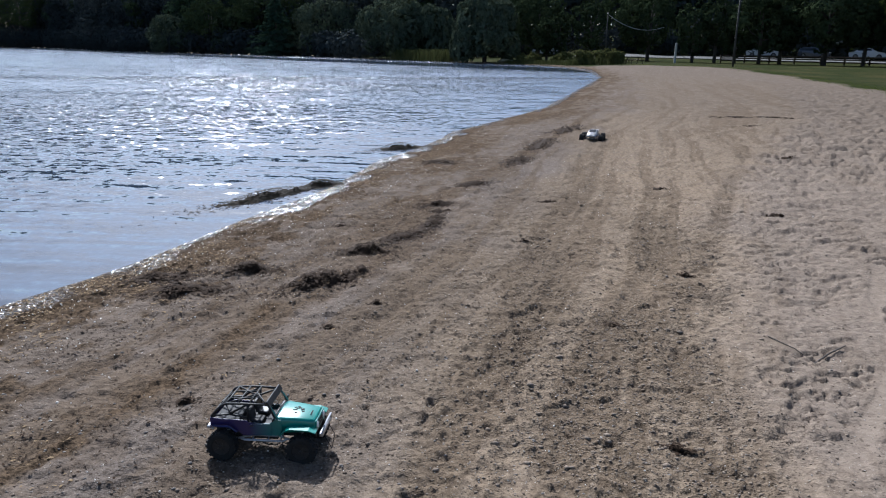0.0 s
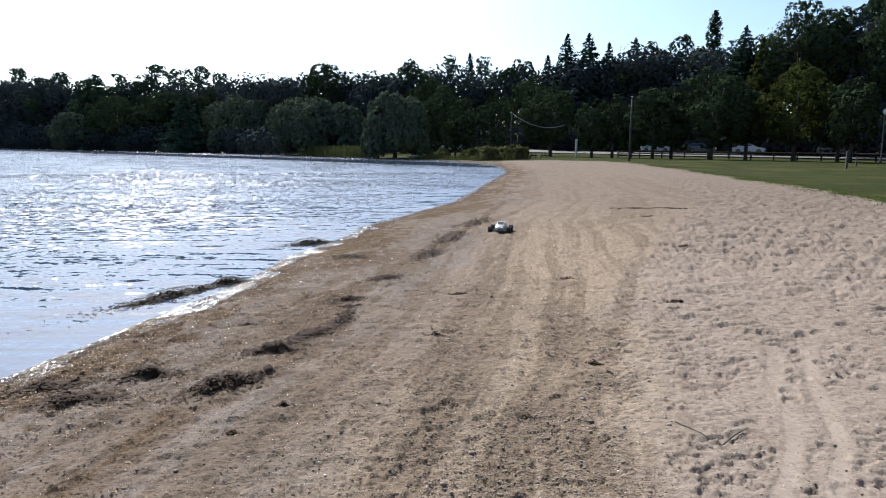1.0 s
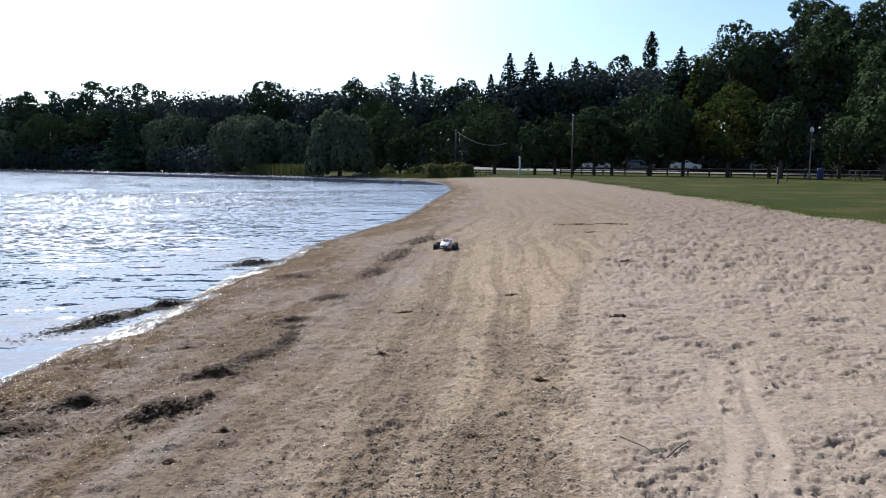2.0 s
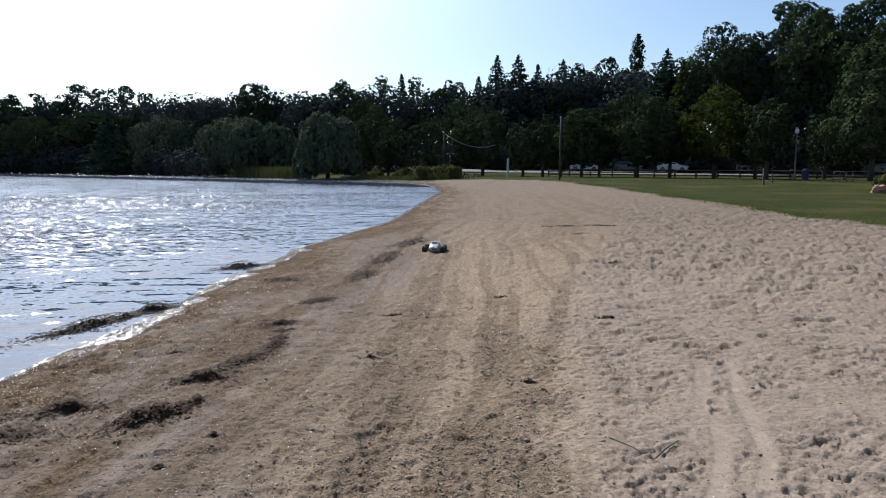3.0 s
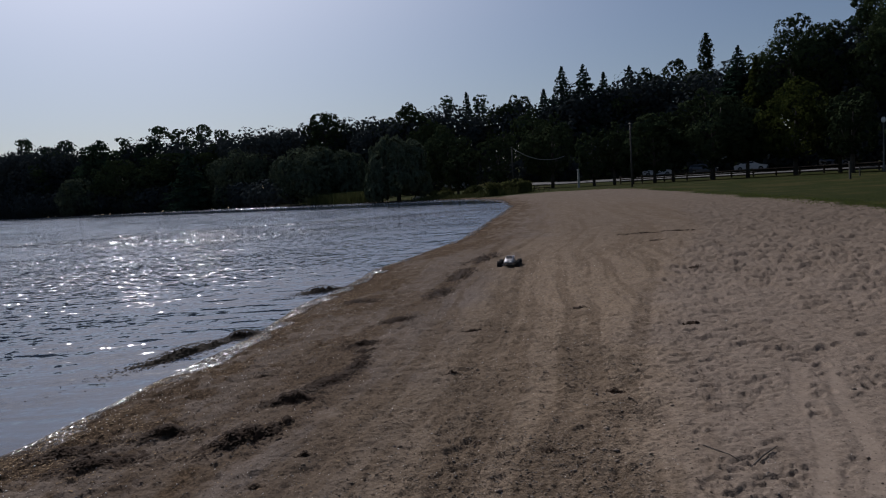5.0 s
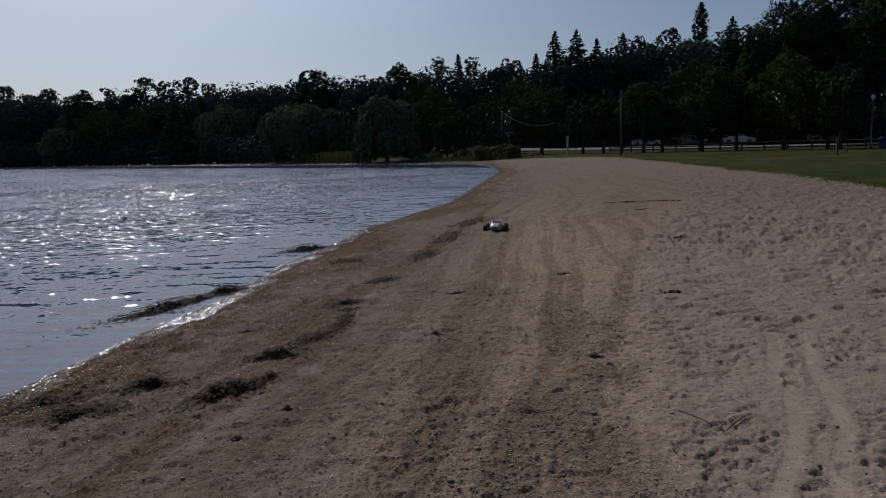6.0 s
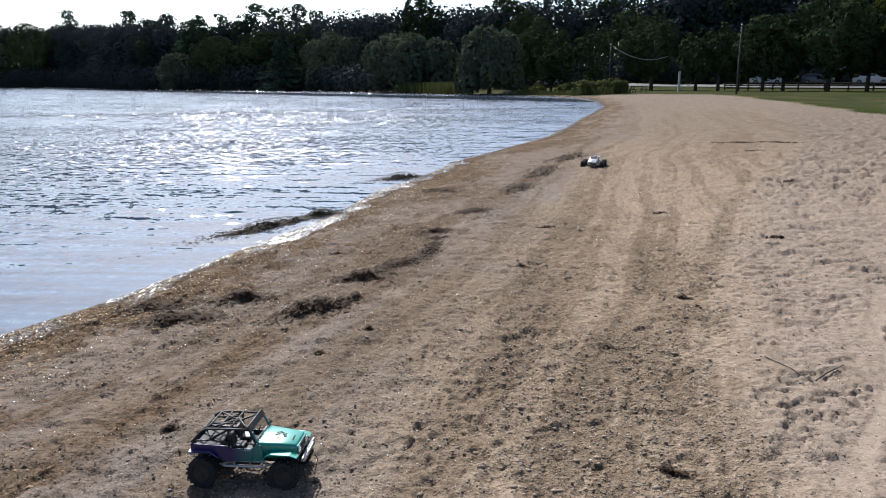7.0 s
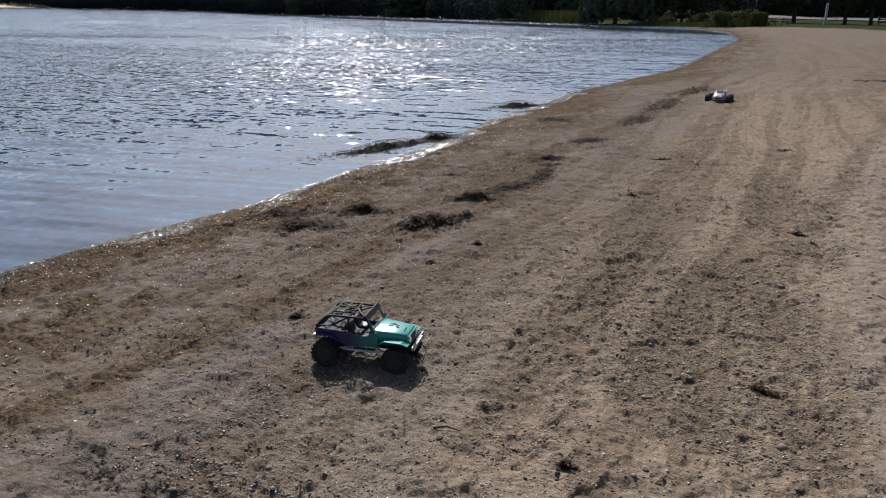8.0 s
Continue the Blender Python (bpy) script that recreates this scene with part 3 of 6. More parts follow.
    crumb = near * sstep(0.10, 0.62, loose + 0.5 * fbm(x * 4, y * 4, 114, 3)) * sstep(0.9, 2.0, u) * sstep(10, 5, np.hypot(x, y)) * (1 - 0.45 * trod)
    for i, line in enumerate(CRAWL):
        crumb = np.maximum(crumb, near * sstep(0.15, 0.05, polyline_distance(line, x + 0.03 * vnoise(x * 2, y * 2, 77), y)) * (0.50 + 1.2 * vnoise(x * 2, y * 2, 115 + i)))
    z = z + crumb * (0.009 * fbm(rx * 21, ry * 21, 117, 3, 0.6) - 0.007 * sstep(0.12, 0.22, fbm(rx * 15, ry * 15, 118, 2)))
    rng = np.random.default_rng(5)
    prints = [(px, py, 0.12, rng.normal(1.2, 0.4), 0.017) for px, py in STEPS]
    for _ in range(130):
        py = 3.0 + 26 * rng.random() ** 1.4
        px = float(np.interp(py, [2.0, 4.85, 7.95, 12.7, 19.0, 40.0], [1.2, 1.8, 2.75, 4.95, 8.05, 15.0])) + rng.random() * (3.5 + 0.35 * py)
        prints.append((px, py, rng.uniform(0.09, 0.14), rng.normal(1.35, 0.5), rng.uniform(0.004, 0.011)))
    for px, py, size, a, deep in prints:
        near_it = np.nonzero((np.abs(x - px) < 0.4) & (np.abs(y - py) < 0.4))
        dx, dy = x[near_it] - px, y[near_it] - py
        p, q = dx * math.cos(a) + dy * math.sin(a), -dx * math.sin(a) + dy * math.cos(a)
        d = np.hypot(p / size, q / (size * 0.5))
        z[near_it] += -deep * sstep(1.0, 0.72, d) + 0.35 * deep * sstep(0.85, 1.05, d) * sstep(1.5, 1.1, d)
    band = sstep(2.8, 0.9, shore) * sstep(0.03, 0.12, shore) * sand_m
    litter = 0.95 * sstep(-0.09, 0.24, 0.8 * fbm(u * 2.6, y * 0.6, 91, 3) + 0.7 * fbm(x * 9, y * 9, 93, 4, 0.6) + 0.32 * sstep(1.9, 0.2, shore)) * band
    for line, width, force in STRANDS:
        d = polyline_distance(line, x + 0.10 * fbm(x * 1.5, y * 1.5, 107, 2), y) / width + 0.9 * fbm(x * 6, y * 6, 109, 4, 0.65) + 0.5 * vnoise(x * 0.9, y * 0.9, 111)
        litter = np.maximum(litter, force * sstep(1.0, 0.25, d) * near)
    for px, py, ln, wd, ht, a in HEAPS:
        near_it = np.nonzero((np.abs(x - px) < ln * 1.6) & (np.abs(y - py) < ln * 1.6))
        dx, dy = x[near_it] - px, y[near_it] - py
        p, q = dx * math.cos(radians(a)) + dy * math.sin(radians(a)), -dx * math.sin(radians(a)) + dy * math.cos(radians(a))
        d = np.hypot(p / ln, q / wd / 1.5) + 0.75 * fbm(dx * 9, dy * 9, 95, 4, 0.6)
        litter[near_it] = np.maximum(litter[near_it], 0.9 * sstep(1.15, 0.55, d))
        z[near_it] += 0.4 * ht * sstep(1.1, 0.2, d)
    z = z + litter * near * 0.022 * fbm(rx * 17, ry * 17, 96, 3, 0.6)
    pool = sstep(1.0, 0.6, np.hypot((x + 1.74) / 0.42, (y - 7.7) / 0.95))
    wet = sstep(0.44, 0.08, shore * (1 - 0.85 * pool) + 0.35 * fbm(x * 2.5, y * 2.5, 97, 3)) * sstep(40, 26, np.abs(lake))
    # one mask grows with distance for painted relief shade, and marks browner sand inshore
    return z, dict(wet=wet, grass=(1 - sand_m) * sstep(0.0, 0.3, shore), gravel=gravel, litter=litter, streak=streak, trod=trod, packed=packed, ochre=near * sstep(2.1, 3.0, u + 0.9 * fbm(x * 1.1, y * 0.6, 121, 3)) * (1 - 0.85 * trod), far_shade_shore_brown=np.maximum(0.9 * sstep(7, 26, np.hypot(x, y)), 0.95 * sstep(4.0, 1.4, shore + 0.8 * fbm(x * 0.9, y * 0.9, 119, 3))), crumb=crumb * (1 - 0.85 * packed) * (0.08 + 0.92 * far_off))


def ground_z(x, y):
    px, py = np.array([float(x)]), np.array([float(y)])
    if math.hypot(x, y) > 92:
        return float(base_height(px, py, signed(LAKE, px, py))[0])
    return float(land(px, py)[0][0])


def build_ground():
    """One sheet to the horizon, finest where one walks."""
    az = np.radians(np.concatenate([np.arange(-50, -45, 0.5), np.arange(-45, 45, 0.13), np.arange(45, 100, 1.0), np.arange(100, 266, 2.0), np.arange(266, 310, 1.0)]))
    radii = [0.001, 0.2, 0.4, 0.6, 0.8, 0.95, 1.1]
    for stop, grow in ((1.6, 1.03), (9, 1.0038), (45, 1.0070), (70, 1.014), (140, 1.025), (4000, 1.10)):
        while radii[-1] < stop:
            radii.append(radii[-1] * grow)
    radii = np.array(radii)
    n, m = len(radii), len(az)
    rr, aa = np.meshgrid(radii, az, indexing="ij")
    x, y = (0.3 + rr * np.sin(aa)).ravel(), (-0.5 + rr * np.cos(aa)).ravel()
    z, masks = land(x, y)
    cz, cm = land(np.array([0.3]), np.array([-0.5]))
    verts = np.column_stack([np.append(x, 0.3), np.append(y, -0.5), np.append(z, cz)])
    i, j = np.meshgrid(np.arange(n - 1), np.arange(m), indexing="ij")
    a, b = i * m + j, i * m + (j + 1) % m
    faces = np.column_stack([a.ravel(), (a + m).ravel(), (b + m).ravel(), b.ravel()])
    faces = faces[signed(LAKE, x, y)[a.ravel()] < 2.5]              # the bed of the lake ends under the opaque water
    used, renumber = np.unique(faces, return_inverse=True)
    verts, faces = verts[used], renumber.reshape(faces.shape)
    me = quick_mesh("ground", verts, faces, M["ground"], True)
    for key, values in masks.items():
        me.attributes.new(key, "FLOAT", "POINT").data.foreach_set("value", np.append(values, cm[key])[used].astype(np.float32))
    return tagged(new("ground", me), "trodden sandy beach with lawn and wooded slope behind", "beach", kind="structure")


ground = build_ground()


def build_water():
    """The lake as one sheet a little wider than its edge, so that the beach meets it."""
    bm = bmesh.new()
    cx, cy = -60.0, 60.0
    pts = []
    for px, py in LAKE:
        d = math.hypot(px - cx, py - cy)
        pts.append((px + (px - cx) / d * 1.6, py + (py - cy) / d * 1.6))
    bm.faces.new([bm.verts.new((px, py, WATER_Z)) for px, py in pts])
    bmesh.ops.triangulate(bm, faces=bm.faces)
    bmesh.ops.recalc_face_normals(bm, faces=bm.faces)
    for f in bm.faces:
        if f.normal.z < 0:
            f.normal_flip()
    ob = part("water", bm, M["water"])
    return tagged(ob, "rippled blue lake water glittering in low sun", "lake", kind="structure")


water = build_water()


def build_road():
    bm = bmesh.new()
    rows, line = [], []
    for (x0, y0), (x1, y1) in zip(ROAD, ROAD[1:]):
        line += [(x0 + (x1 - x0) * k / 8, y0 + (y1 - y0) * k / 8) for k in range(8)]
    line.append(ROAD[-1])
    for i, (px, py) in enumerate(line):
        qx, qy = line[min(i + 1, len(line) - 1)]
        ox, oy = line[max(i - 1, 0)]
        d = Vector((qx - ox, qy - oy)).normalized()
        row = []
        for w in (-3.2, -1.2, 1.2, 3.2):
            gx, gy = px - d.y * w, py + d.x * w
            row.append(bm.verts.new((gx, gy, ground_z(gx, gy) + 0.10)))
        rows.append(row)
    for u, w in zip(rows, rows[1:]):
        for k in range(3):
            bm.faces.new((u[k], w[k], w[k + 1], u[k + 1]))
    bmesh.ops.recalc_face_normals(bm, faces=bm.faces)
    made = bmesh.ops.extrude_face_region(bm, geom=bm.faces[:])
    for v in made["geom"]:
        if isinstance(v, bmesh.types.BMVert):
            v.co.z -= 0.25
    bmesh.ops.recalc_face_normals(bm, faces=bm.faces)
    return tagged(part("road", bm, M["asphalt"]), "pale asphalt park road behind the trees", "road", kind="structure")


road = build_road()


# ---- trees ----
def leaf_quads(points, normals, size, rng, stretch=1.0, droop=0.0):
    """Loose leaf sprays: one bent quad at each point, facing roughly along its normal."""
    n = len(points)
    nrm = normals + rng.normal(0, 0.30, (n, 3))
    nrm /= np.linalg.norm(nrm, axis=1, keepdims=True) + 1e-9
    up = rng.normal(0, 1, (n, 3))
    up[:, 2] -= droop * 4
    a = np.cross(nrm, up)
    a /= np.linalg.norm(a, axis=1, keepdims=True) + 1e-9
    b = np.cross(a, nrm)
    s = size * rng.uniform(0.6, 1.3, (n, 1))
    p = np.stack([points - a * s * 0.5, points - b * s * 0.5 * stretch + nrm * s * 0.12, points + a * s * 0.5, points + b * s * 0.5 * stretch + nrm * s * 0.12], axis=1)
    return p.reshape(-1, 3), np.arange(4 * n).reshape(-1, 4)


def on_lobes(lobes, count, rng, shell=0.25):
    """Points and outward directions on a heap of ellipsoids (x, y, z, rx, ry, rz), leaving out what is buried."""
    lobes = np.array(lobes, dtype=float)
    area = (lobes[:, 3] * lobes[:, 5]) ** 1.0
    pick = rng.choice(len(lobes), count * 2, p=area / area.sum())
    d = rng.normal(0, 1, (count * 2, 3))
    d /= np.linalg.norm(d, axis=1, keepdims=True)
    rad = 1 - shell * rng.random((count * 2, 1)) ** 1.5 + 0.06 * rng.normal(0, 1, (count * 2, 1)) * (rng.random((count * 2, 1)) < 0.3)
    sprays = max(20, count * 2 // 8)                 # leaves gather in sprays at the twig ends
    own = rng.integers(0, sprays, count * 2)
    pick, rad = pick[own], rad[own]
    d = d[own] + rng.normal(0, 0.11, (count * 2, 3))
    d /= np.linalg.norm(d, axis=1, keepdims=True)
    rad = rad + rng.normal(0, 0.045, (count * 2, 1))
    p = lobes[pick, :3] + d * lobes[pick, 3:] * rad
    keep = np.ones(len(p), dtype=bool)
    for k, l in enumerate(lobes):
        inside = (((p - l[:3]) / l[3:]) ** 2).sum(axis=1) < 0.55
        keep &= ~(inside & (pick != k))
    p, d = p[keep][:count], d[keep][:count]
    return p, d


def limb_mesh(name, h, r0, tips, rng, parent, top=0.8):
    bm = bmesh.new()
    lean = rng.normal(0, 0.02 * h, 2)
    line = [(lean[0] * (k / 5) ** 2, lean[1] * (k / 5) ** 2, h * top * k / 5 - (0.3 if k == 0 else 0)) for k in range(6)]
    tube(bm, line, r0, 8, r0 * 0.3)
    trunk = part("trunk", bm, M["bark"], parent, smooth=True)
    for q in tips:
        z0 = min(h * top * 0.95, max(h * 0.12, q[2] * 0.55))
        f = z0 / (h * top)
        bm = bmesh.new()
        a, b = Vector((lean[0] * f * f, lean[1] * f * f, z0)), Vector(q)
        c = (a + b) / 2 + Vector((0, 0, -0.06 * h))
        tube(bm, [a, c, b], r0 * 0.38, 6, r0 * 0.12)
        part("limb", bm, M["bark"], parent, smooth=True)
    return trunk


def plant_tree(kind, x, y, top, r, seed, leaf, material, name, label, category="tree"):
    """kind: broad, round, willow, pine, spruce or spire; top: height above the lake's datum; r: half the crown's width."""
    rng = np.random.default_rng(seed)
    z0 = ground_z(x, y)
    h = top - z0
    root = empty(name, label, category, pose(x, y, z0))
    if kind in ("broad", "round"):
        low = 0.08 if kind == "round" else 0.22
        mid, half = h * (1 + low) / 2, h * (1 - low) / 2
        lobes = [(rng.normal(0, 0.1 * r), rng.normal(0, 0.1 * r), mid - 0.08 * half, r * 0.62, r * 0.62, half * 0.72)]
        for _ in range(22):
            d = rng.normal(0, 1, 3)
            d /= np.linalg.norm(d)
            s = rng.uniform(0.20, 0.42)
            out = rng.uniform(0.85, 1.18)
            taper = 1.0 - 0.30 * max(0.0, d[2])
            lobes.append((d[0] * r * (1.0 - s) * out * taper, d[1] * r * (1.0 - s) * out * taper, mid + d[2] * half * (1.02 - s) * rng.uniform(0.85, 1.08), r * s, r * s, half * s * rng.uniform(0.7, 1.0)))
        top_z = max(l[2] + l[5] for l in lobes)
        lobes = [(l[0], l[1], l[2] + (h - top_z) * (l[2] / top_z), *l[3:]) for l in lobes]
        area = sum(l[3] * l[5] for l in lobes) * 8
        p, d = on_lobes(lobes, int(min(12000, 1.75 * area / leaf ** 2)), rng)
        v, f = leaf_quads(p, d, leaf, rng)
        tips = [l[:3] for l in lobes[1:6]]
        limb_mesh("trunk", h, 0.022 * h + 0.05, tips, rng, root, 0.7)
    elif kind == "willow":
        lobes = [(0, 0, h * 0.5, r * 0.78, r * 0.78, h * 0.42)]
        for _ in range(26):
            a, e = rng.uniform(0, 6.28), rng.uniform(-0.9, 1.1)
            s = rng.uniform(0.22, 0.36)
            if _ % 3 == 0:
                lobes.append((math.cos(a) * r * 0.80, math.sin(a) * r * 0.80, h * rng.uniform(0.14, 0.30), r * 0.30, r * 0.30, h * 0.24))
            lobes.append((math.cos(a) * math.cos(e) * r * (1.02 - s), math.sin(a) * math.cos(e) * r * (1.02 - s), h * (0.52 + 0.47 * math.sin(e) * (1 - s)) - s * h * 0.1, r * s, r * s, h * s * 0.75))
        top_z = max(l[2] + l[5] for l in lobes)
        lobes = [(l[0], l[1], l[2] * h / top_z, *l[3:]) for l in lobes]
        area = sum(l[3] * l[5] for l in lobes) * 8
        p, d = on_lobes(lobes, int(min(12000, 1.75 * area / leaf ** 2)), rng)
        keep = p[:, 2] > 0.1
        v, f = leaf_quads(p[keep], d[keep], leaf * 0.85, rng, 1.7, 0.8)
        limb_mesh("trunk", h, 0.03 * h + 0.05, [l[:3] for l in lobes[1:5]], rng, root, 0.6)
    elif kind == "pine":
        lobes = []
        for k in range(14):
            t = 0.30 + 0.70 * k / 13
            a, off = rng.uniform(0, 6.28), r * rng.uniform(0.25, 0.75) * (1.15 - t * 0.75)
            s = r * rng.uniform(0.46, 0.72) * (1.35 - t * 0.7)
            lobes.append((math.cos(a) * off, math.sin(a) * off, h * t - s * 0.4, s, s, s * 0.5))
        lobes.append((0, 0, h - 0.28 * r, r * 0.32, r * 0.32, r * 0.30))
        area = sum(l[3] * l[5] for l in lobes) * 8
        p, d = on_lobes(lobes, int(min(7000, 2.2 * area / leaf ** 2)), rng, 0.5)
        v, f = leaf_quads(p, d, leaf, rng, 1.4)
        limb_mesh("trunk", h, 0.012 * h + 0.05, [l[:3] for l in lobes[:8]], rng, root, 0.96)
    else:
        # whorls of drooping boughs, shorter towards the tip
        low = 0.06 if kind == "spruce" else 0.35
        tiers = int(h * (1 - low) / 0.5)
        ps, ds = [], []
        for i in range(tiers):
            t = (i + 0.3) / tiers
            reach = (1 - t) ** 0.95 + 0.015 if kind == "spruce" else math.sin(min(1.0, t * 1.05) * 3.05) ** 0.6 + 0.02
            for j in range(12):
                a, length = rng.uniform(0, 6.28), r * reach * rng.uniform(0.68, 1.02)
                n = max(2, int(length / (leaf * 0.42)))
                u = np.sqrt(rng.random(n)) * 0.95 + 0.05
                side = rng.normal(0, 0.16 * length * (1.15 - u))
                rise = -0.30 * length * u + 0.12 * length * u * u if kind == "spruce" else 0.9 * length * u
                ps.append(np.column_stack([math.cos(a) * u * length - math.sin(a) * side, math.sin(a) * u * length + math.cos(a) * side, h * (low + (1 - low) * t) + rise + rng.normal(0, 0.10, n)]))
                ds.append(np.tile((math.cos(a) * 0.6, math.sin(a) * 0.6, 0.7), (n, 1)))
        p, d = np.concatenate(ps), np.concatenate(ds)
        p[:, 2] = np.minimum(p[:, 2], h)
        tip = np.column_stack([rng.normal(0, 0.06, 14), rng.normal(0, 0.06, 14), h - np.linspace(0, 0.9, 14)])
        p, d = np.concatenate([p, tip]), np.concatenate([d, np.tile((0.0, -1.0, 0.2), (14, 1))])
        v, f = leaf_quads(p, d, leaf, rng, 1.5, 0.1)
        limb_mesh("trunk", h, 0.012 * h + 0.04, [], rng, root, 0.97)
    me = quick_mesh("crown", v, f, M[material])
    new("crown", me).parent = root
    return root


PINES = [(-65.9, 172.8, 16.4, 3.1), (-61.4, 174.4, 16.9, 2.8), (-53.0, 172.0, 18.7, 3.3), (-48.7, 171.2, 17.8, 2.7), (-45.7, 172.0, 18.2, 2.4), (-42.5, 169.7, 18.4, 2.9), (-38.3, 167.6, 16.9, 3.1),
         (-70.8, 176.2, 15.4, 3.2), (-56.5, 170.8, 15.0, 3.3), (11.1, 149.6, 19.4, 2.3), (17.2, 149.1, 19.2, 2.7), (73.1, 113.7, 28.2, 3.7), (-88.0, 206.1, 19.8, 3.8), (-99.0, 218.3, 19.3, 3.7), (-107.6, 225.0, 22.4, 4.2), (-186.0, 277.0, 27.5, 4.2), (-152.0, 270.0, 27.0, 4.3)]
OAKS = [(-32.2, 166.9, 15.1, 5.2), (-27.4, 165.7, 14.9, 3.8), (-21.5, 158.5, 15.5, 3.7), (-12.5, 144.5, 17.2, 5.3), (-4.2, 145.0, 15.2, 3.8), (-1.2, 145.0, 15.7, 3.3), (3.3, 140.0, 17.4, 4.3),
        (7.3, 139.9, 15.3, 3.2), (19.8, 138.7, 16.5, 3.6), (24.5, 143.0, 18.4, 2.9), (50.1, 141.5, 22.0, 4.1), (54.3, 140.0, 23.2, 3.9), (54.2, 129.2, 19.6, 3.8)]
TALL_OAKS = [(71.0, 104.0, 26.6, 5.5), (77.0, 97.0, 27.2, 6.0), (60.4, 109.6, 23.6, 6.7), (64.2, 107.4, 22.4, 5.2), (68.7, 98.6, 24.3, 5.5), (70.3, 95.0, 24.0, 5.4), (69.9, 87.8, 20.3, 6.0), (6.3, 129.9, 13.3, 4.0), (24.1, 127.8, 13.9, 5.0), (43.0, 133.4, 16.9, 5.3),
             (-84.8, 192.6, 15.9, 7.6), (-58.9, 163.4, 11.4, 6.5), (-47.8, 160.9, 12.1, 7.5), (-37.7, 160.6, 13.6, 6.3), (-125.0, 247.0, 19.7, 9.0), (-214.0, 284.0, 24.0, 10.0), (-196.0, 280.0, 26.0, 9.5), (-168.0, 272.0, 23.0, 9.0), (-134.0, 258.0, 21.0, 7.5)]
SPRUCES = [(14.8, 149.3, 19.9, 1.8), (28.0, 137.3, 18.3, 1.9), (31.3, 136.6, 22.0, 2.8), (35.0, 135.7, 22.1, 3.2), (38.5, 134.7, 20.4, 2.3), (44.4, 138.1, 21.8, 2.9), (55.6, 117.7, 21.1, 3.4), (-39.4, 144.7, 11.3, 2.5)]
WILLOWS = [(-29.9, 147.0, 11.0, 6.6), (-14.4, 121.1, 9.5, 5.1), (-9.6, 119.6, 8.4, 4.2), (0.2, 100.0, 8.7, 3.8), (-53.5, 163.4, 9.4, 4.5), (-6.9, 117.8, 7.6, 2.7), (-69.0, 171.2, 8.6, 6.5)]
PARK_TREES = [(30.1, 93.5, 7.6, 2.2), (35.0, 92.5, 9.4, 3.0), (41.8, 86.5, 9.6, 3.2), (49.5, 80.5, 9.0, 3.2), (7.7, 107.8, 10.2, 4.0), (8.2, 99.7, 6.9, 1.7), (9.5, 97.6, 6.6, 1.3), (13.8, 99.1, 8.5, 2.4), (21.7, 102.8, 10.8, 3.5), (25.4, 94.7, 8.2, 2.1), (27.9, 94.1, 8.5, 2.0), (32.3, 91.6, 9.0, 3.8),
              (38.3, 88.2, 11.5, 4.5), (52.7, 65.7, 11.3, 4.0), (55.9, 77.1, 7.9, 2.9)]
k = 100
for x, y, top, r in PINES:
    k += 1
    plant_tree("pine", x, y, top, r * 1.35, k, 0.40, "pine", "pine_tree", "tall dark pine with ragged flat tufts of needles")
for x, y, top, r in OAKS:
    k += 1
    plant_tree("broad", x, y, top, r * 1.1, k, 0.40, "oak", "oak_tree", "dark green broadleaf tree in the wood behind the lake")
for x, y, top, r in TALL_OAKS:
    k += 1
    plant_tree("broad", x, y, top, r * 1.1, k, 0.40, "oak", "oak_tree", "large dark broadleaf tree with a billowing crown")
for x, y, top, r in SPRUCES:
    k += 1
    plant_tree("spruce", x, y, top, r * 2.9, k, 0.36, "spruce", "spruce_tree", "dark pointed spruce rising above the wood")
plant_tree("spire", 59.1, 138.0, 27.0, 1.7, 180, 0.36, "oak", "poplar_tree", "narrow upright poplar standing above the wood")
plant_tree("spruce", 55.0, 110.5, 18.3, 6.2, 181, 0.36, "lime", "larch_tree", "pale yellow-green conical tree on the slope")
for x, y, top, r in WILLOWS:
    k += 1
    plant_tree("willow", x, y, top, r * 1.12, k, 0.35, "willow", "willow_tree", "rounded grey-green willow hanging down to the water")
for x, y, top, r in PARK_TREES:
    k += 1
    plant_tree("round", x, y, top, r * 1.22, k, 0.31, "park", "maple_tree", "round-crowned maple on the park lawn")
plant_tree("round", 44.5, 80.7, 11.2, 4.2, 300, 0.32, "lime", "yellow_maple_tree", "yellow-green young maple on the park lawn")
plant_tree("round", 46.1, 72.8, 9.2, 2.9, 301, 0.31, "park", "linden_tree", "loose-crowned young linden on the park lawn")


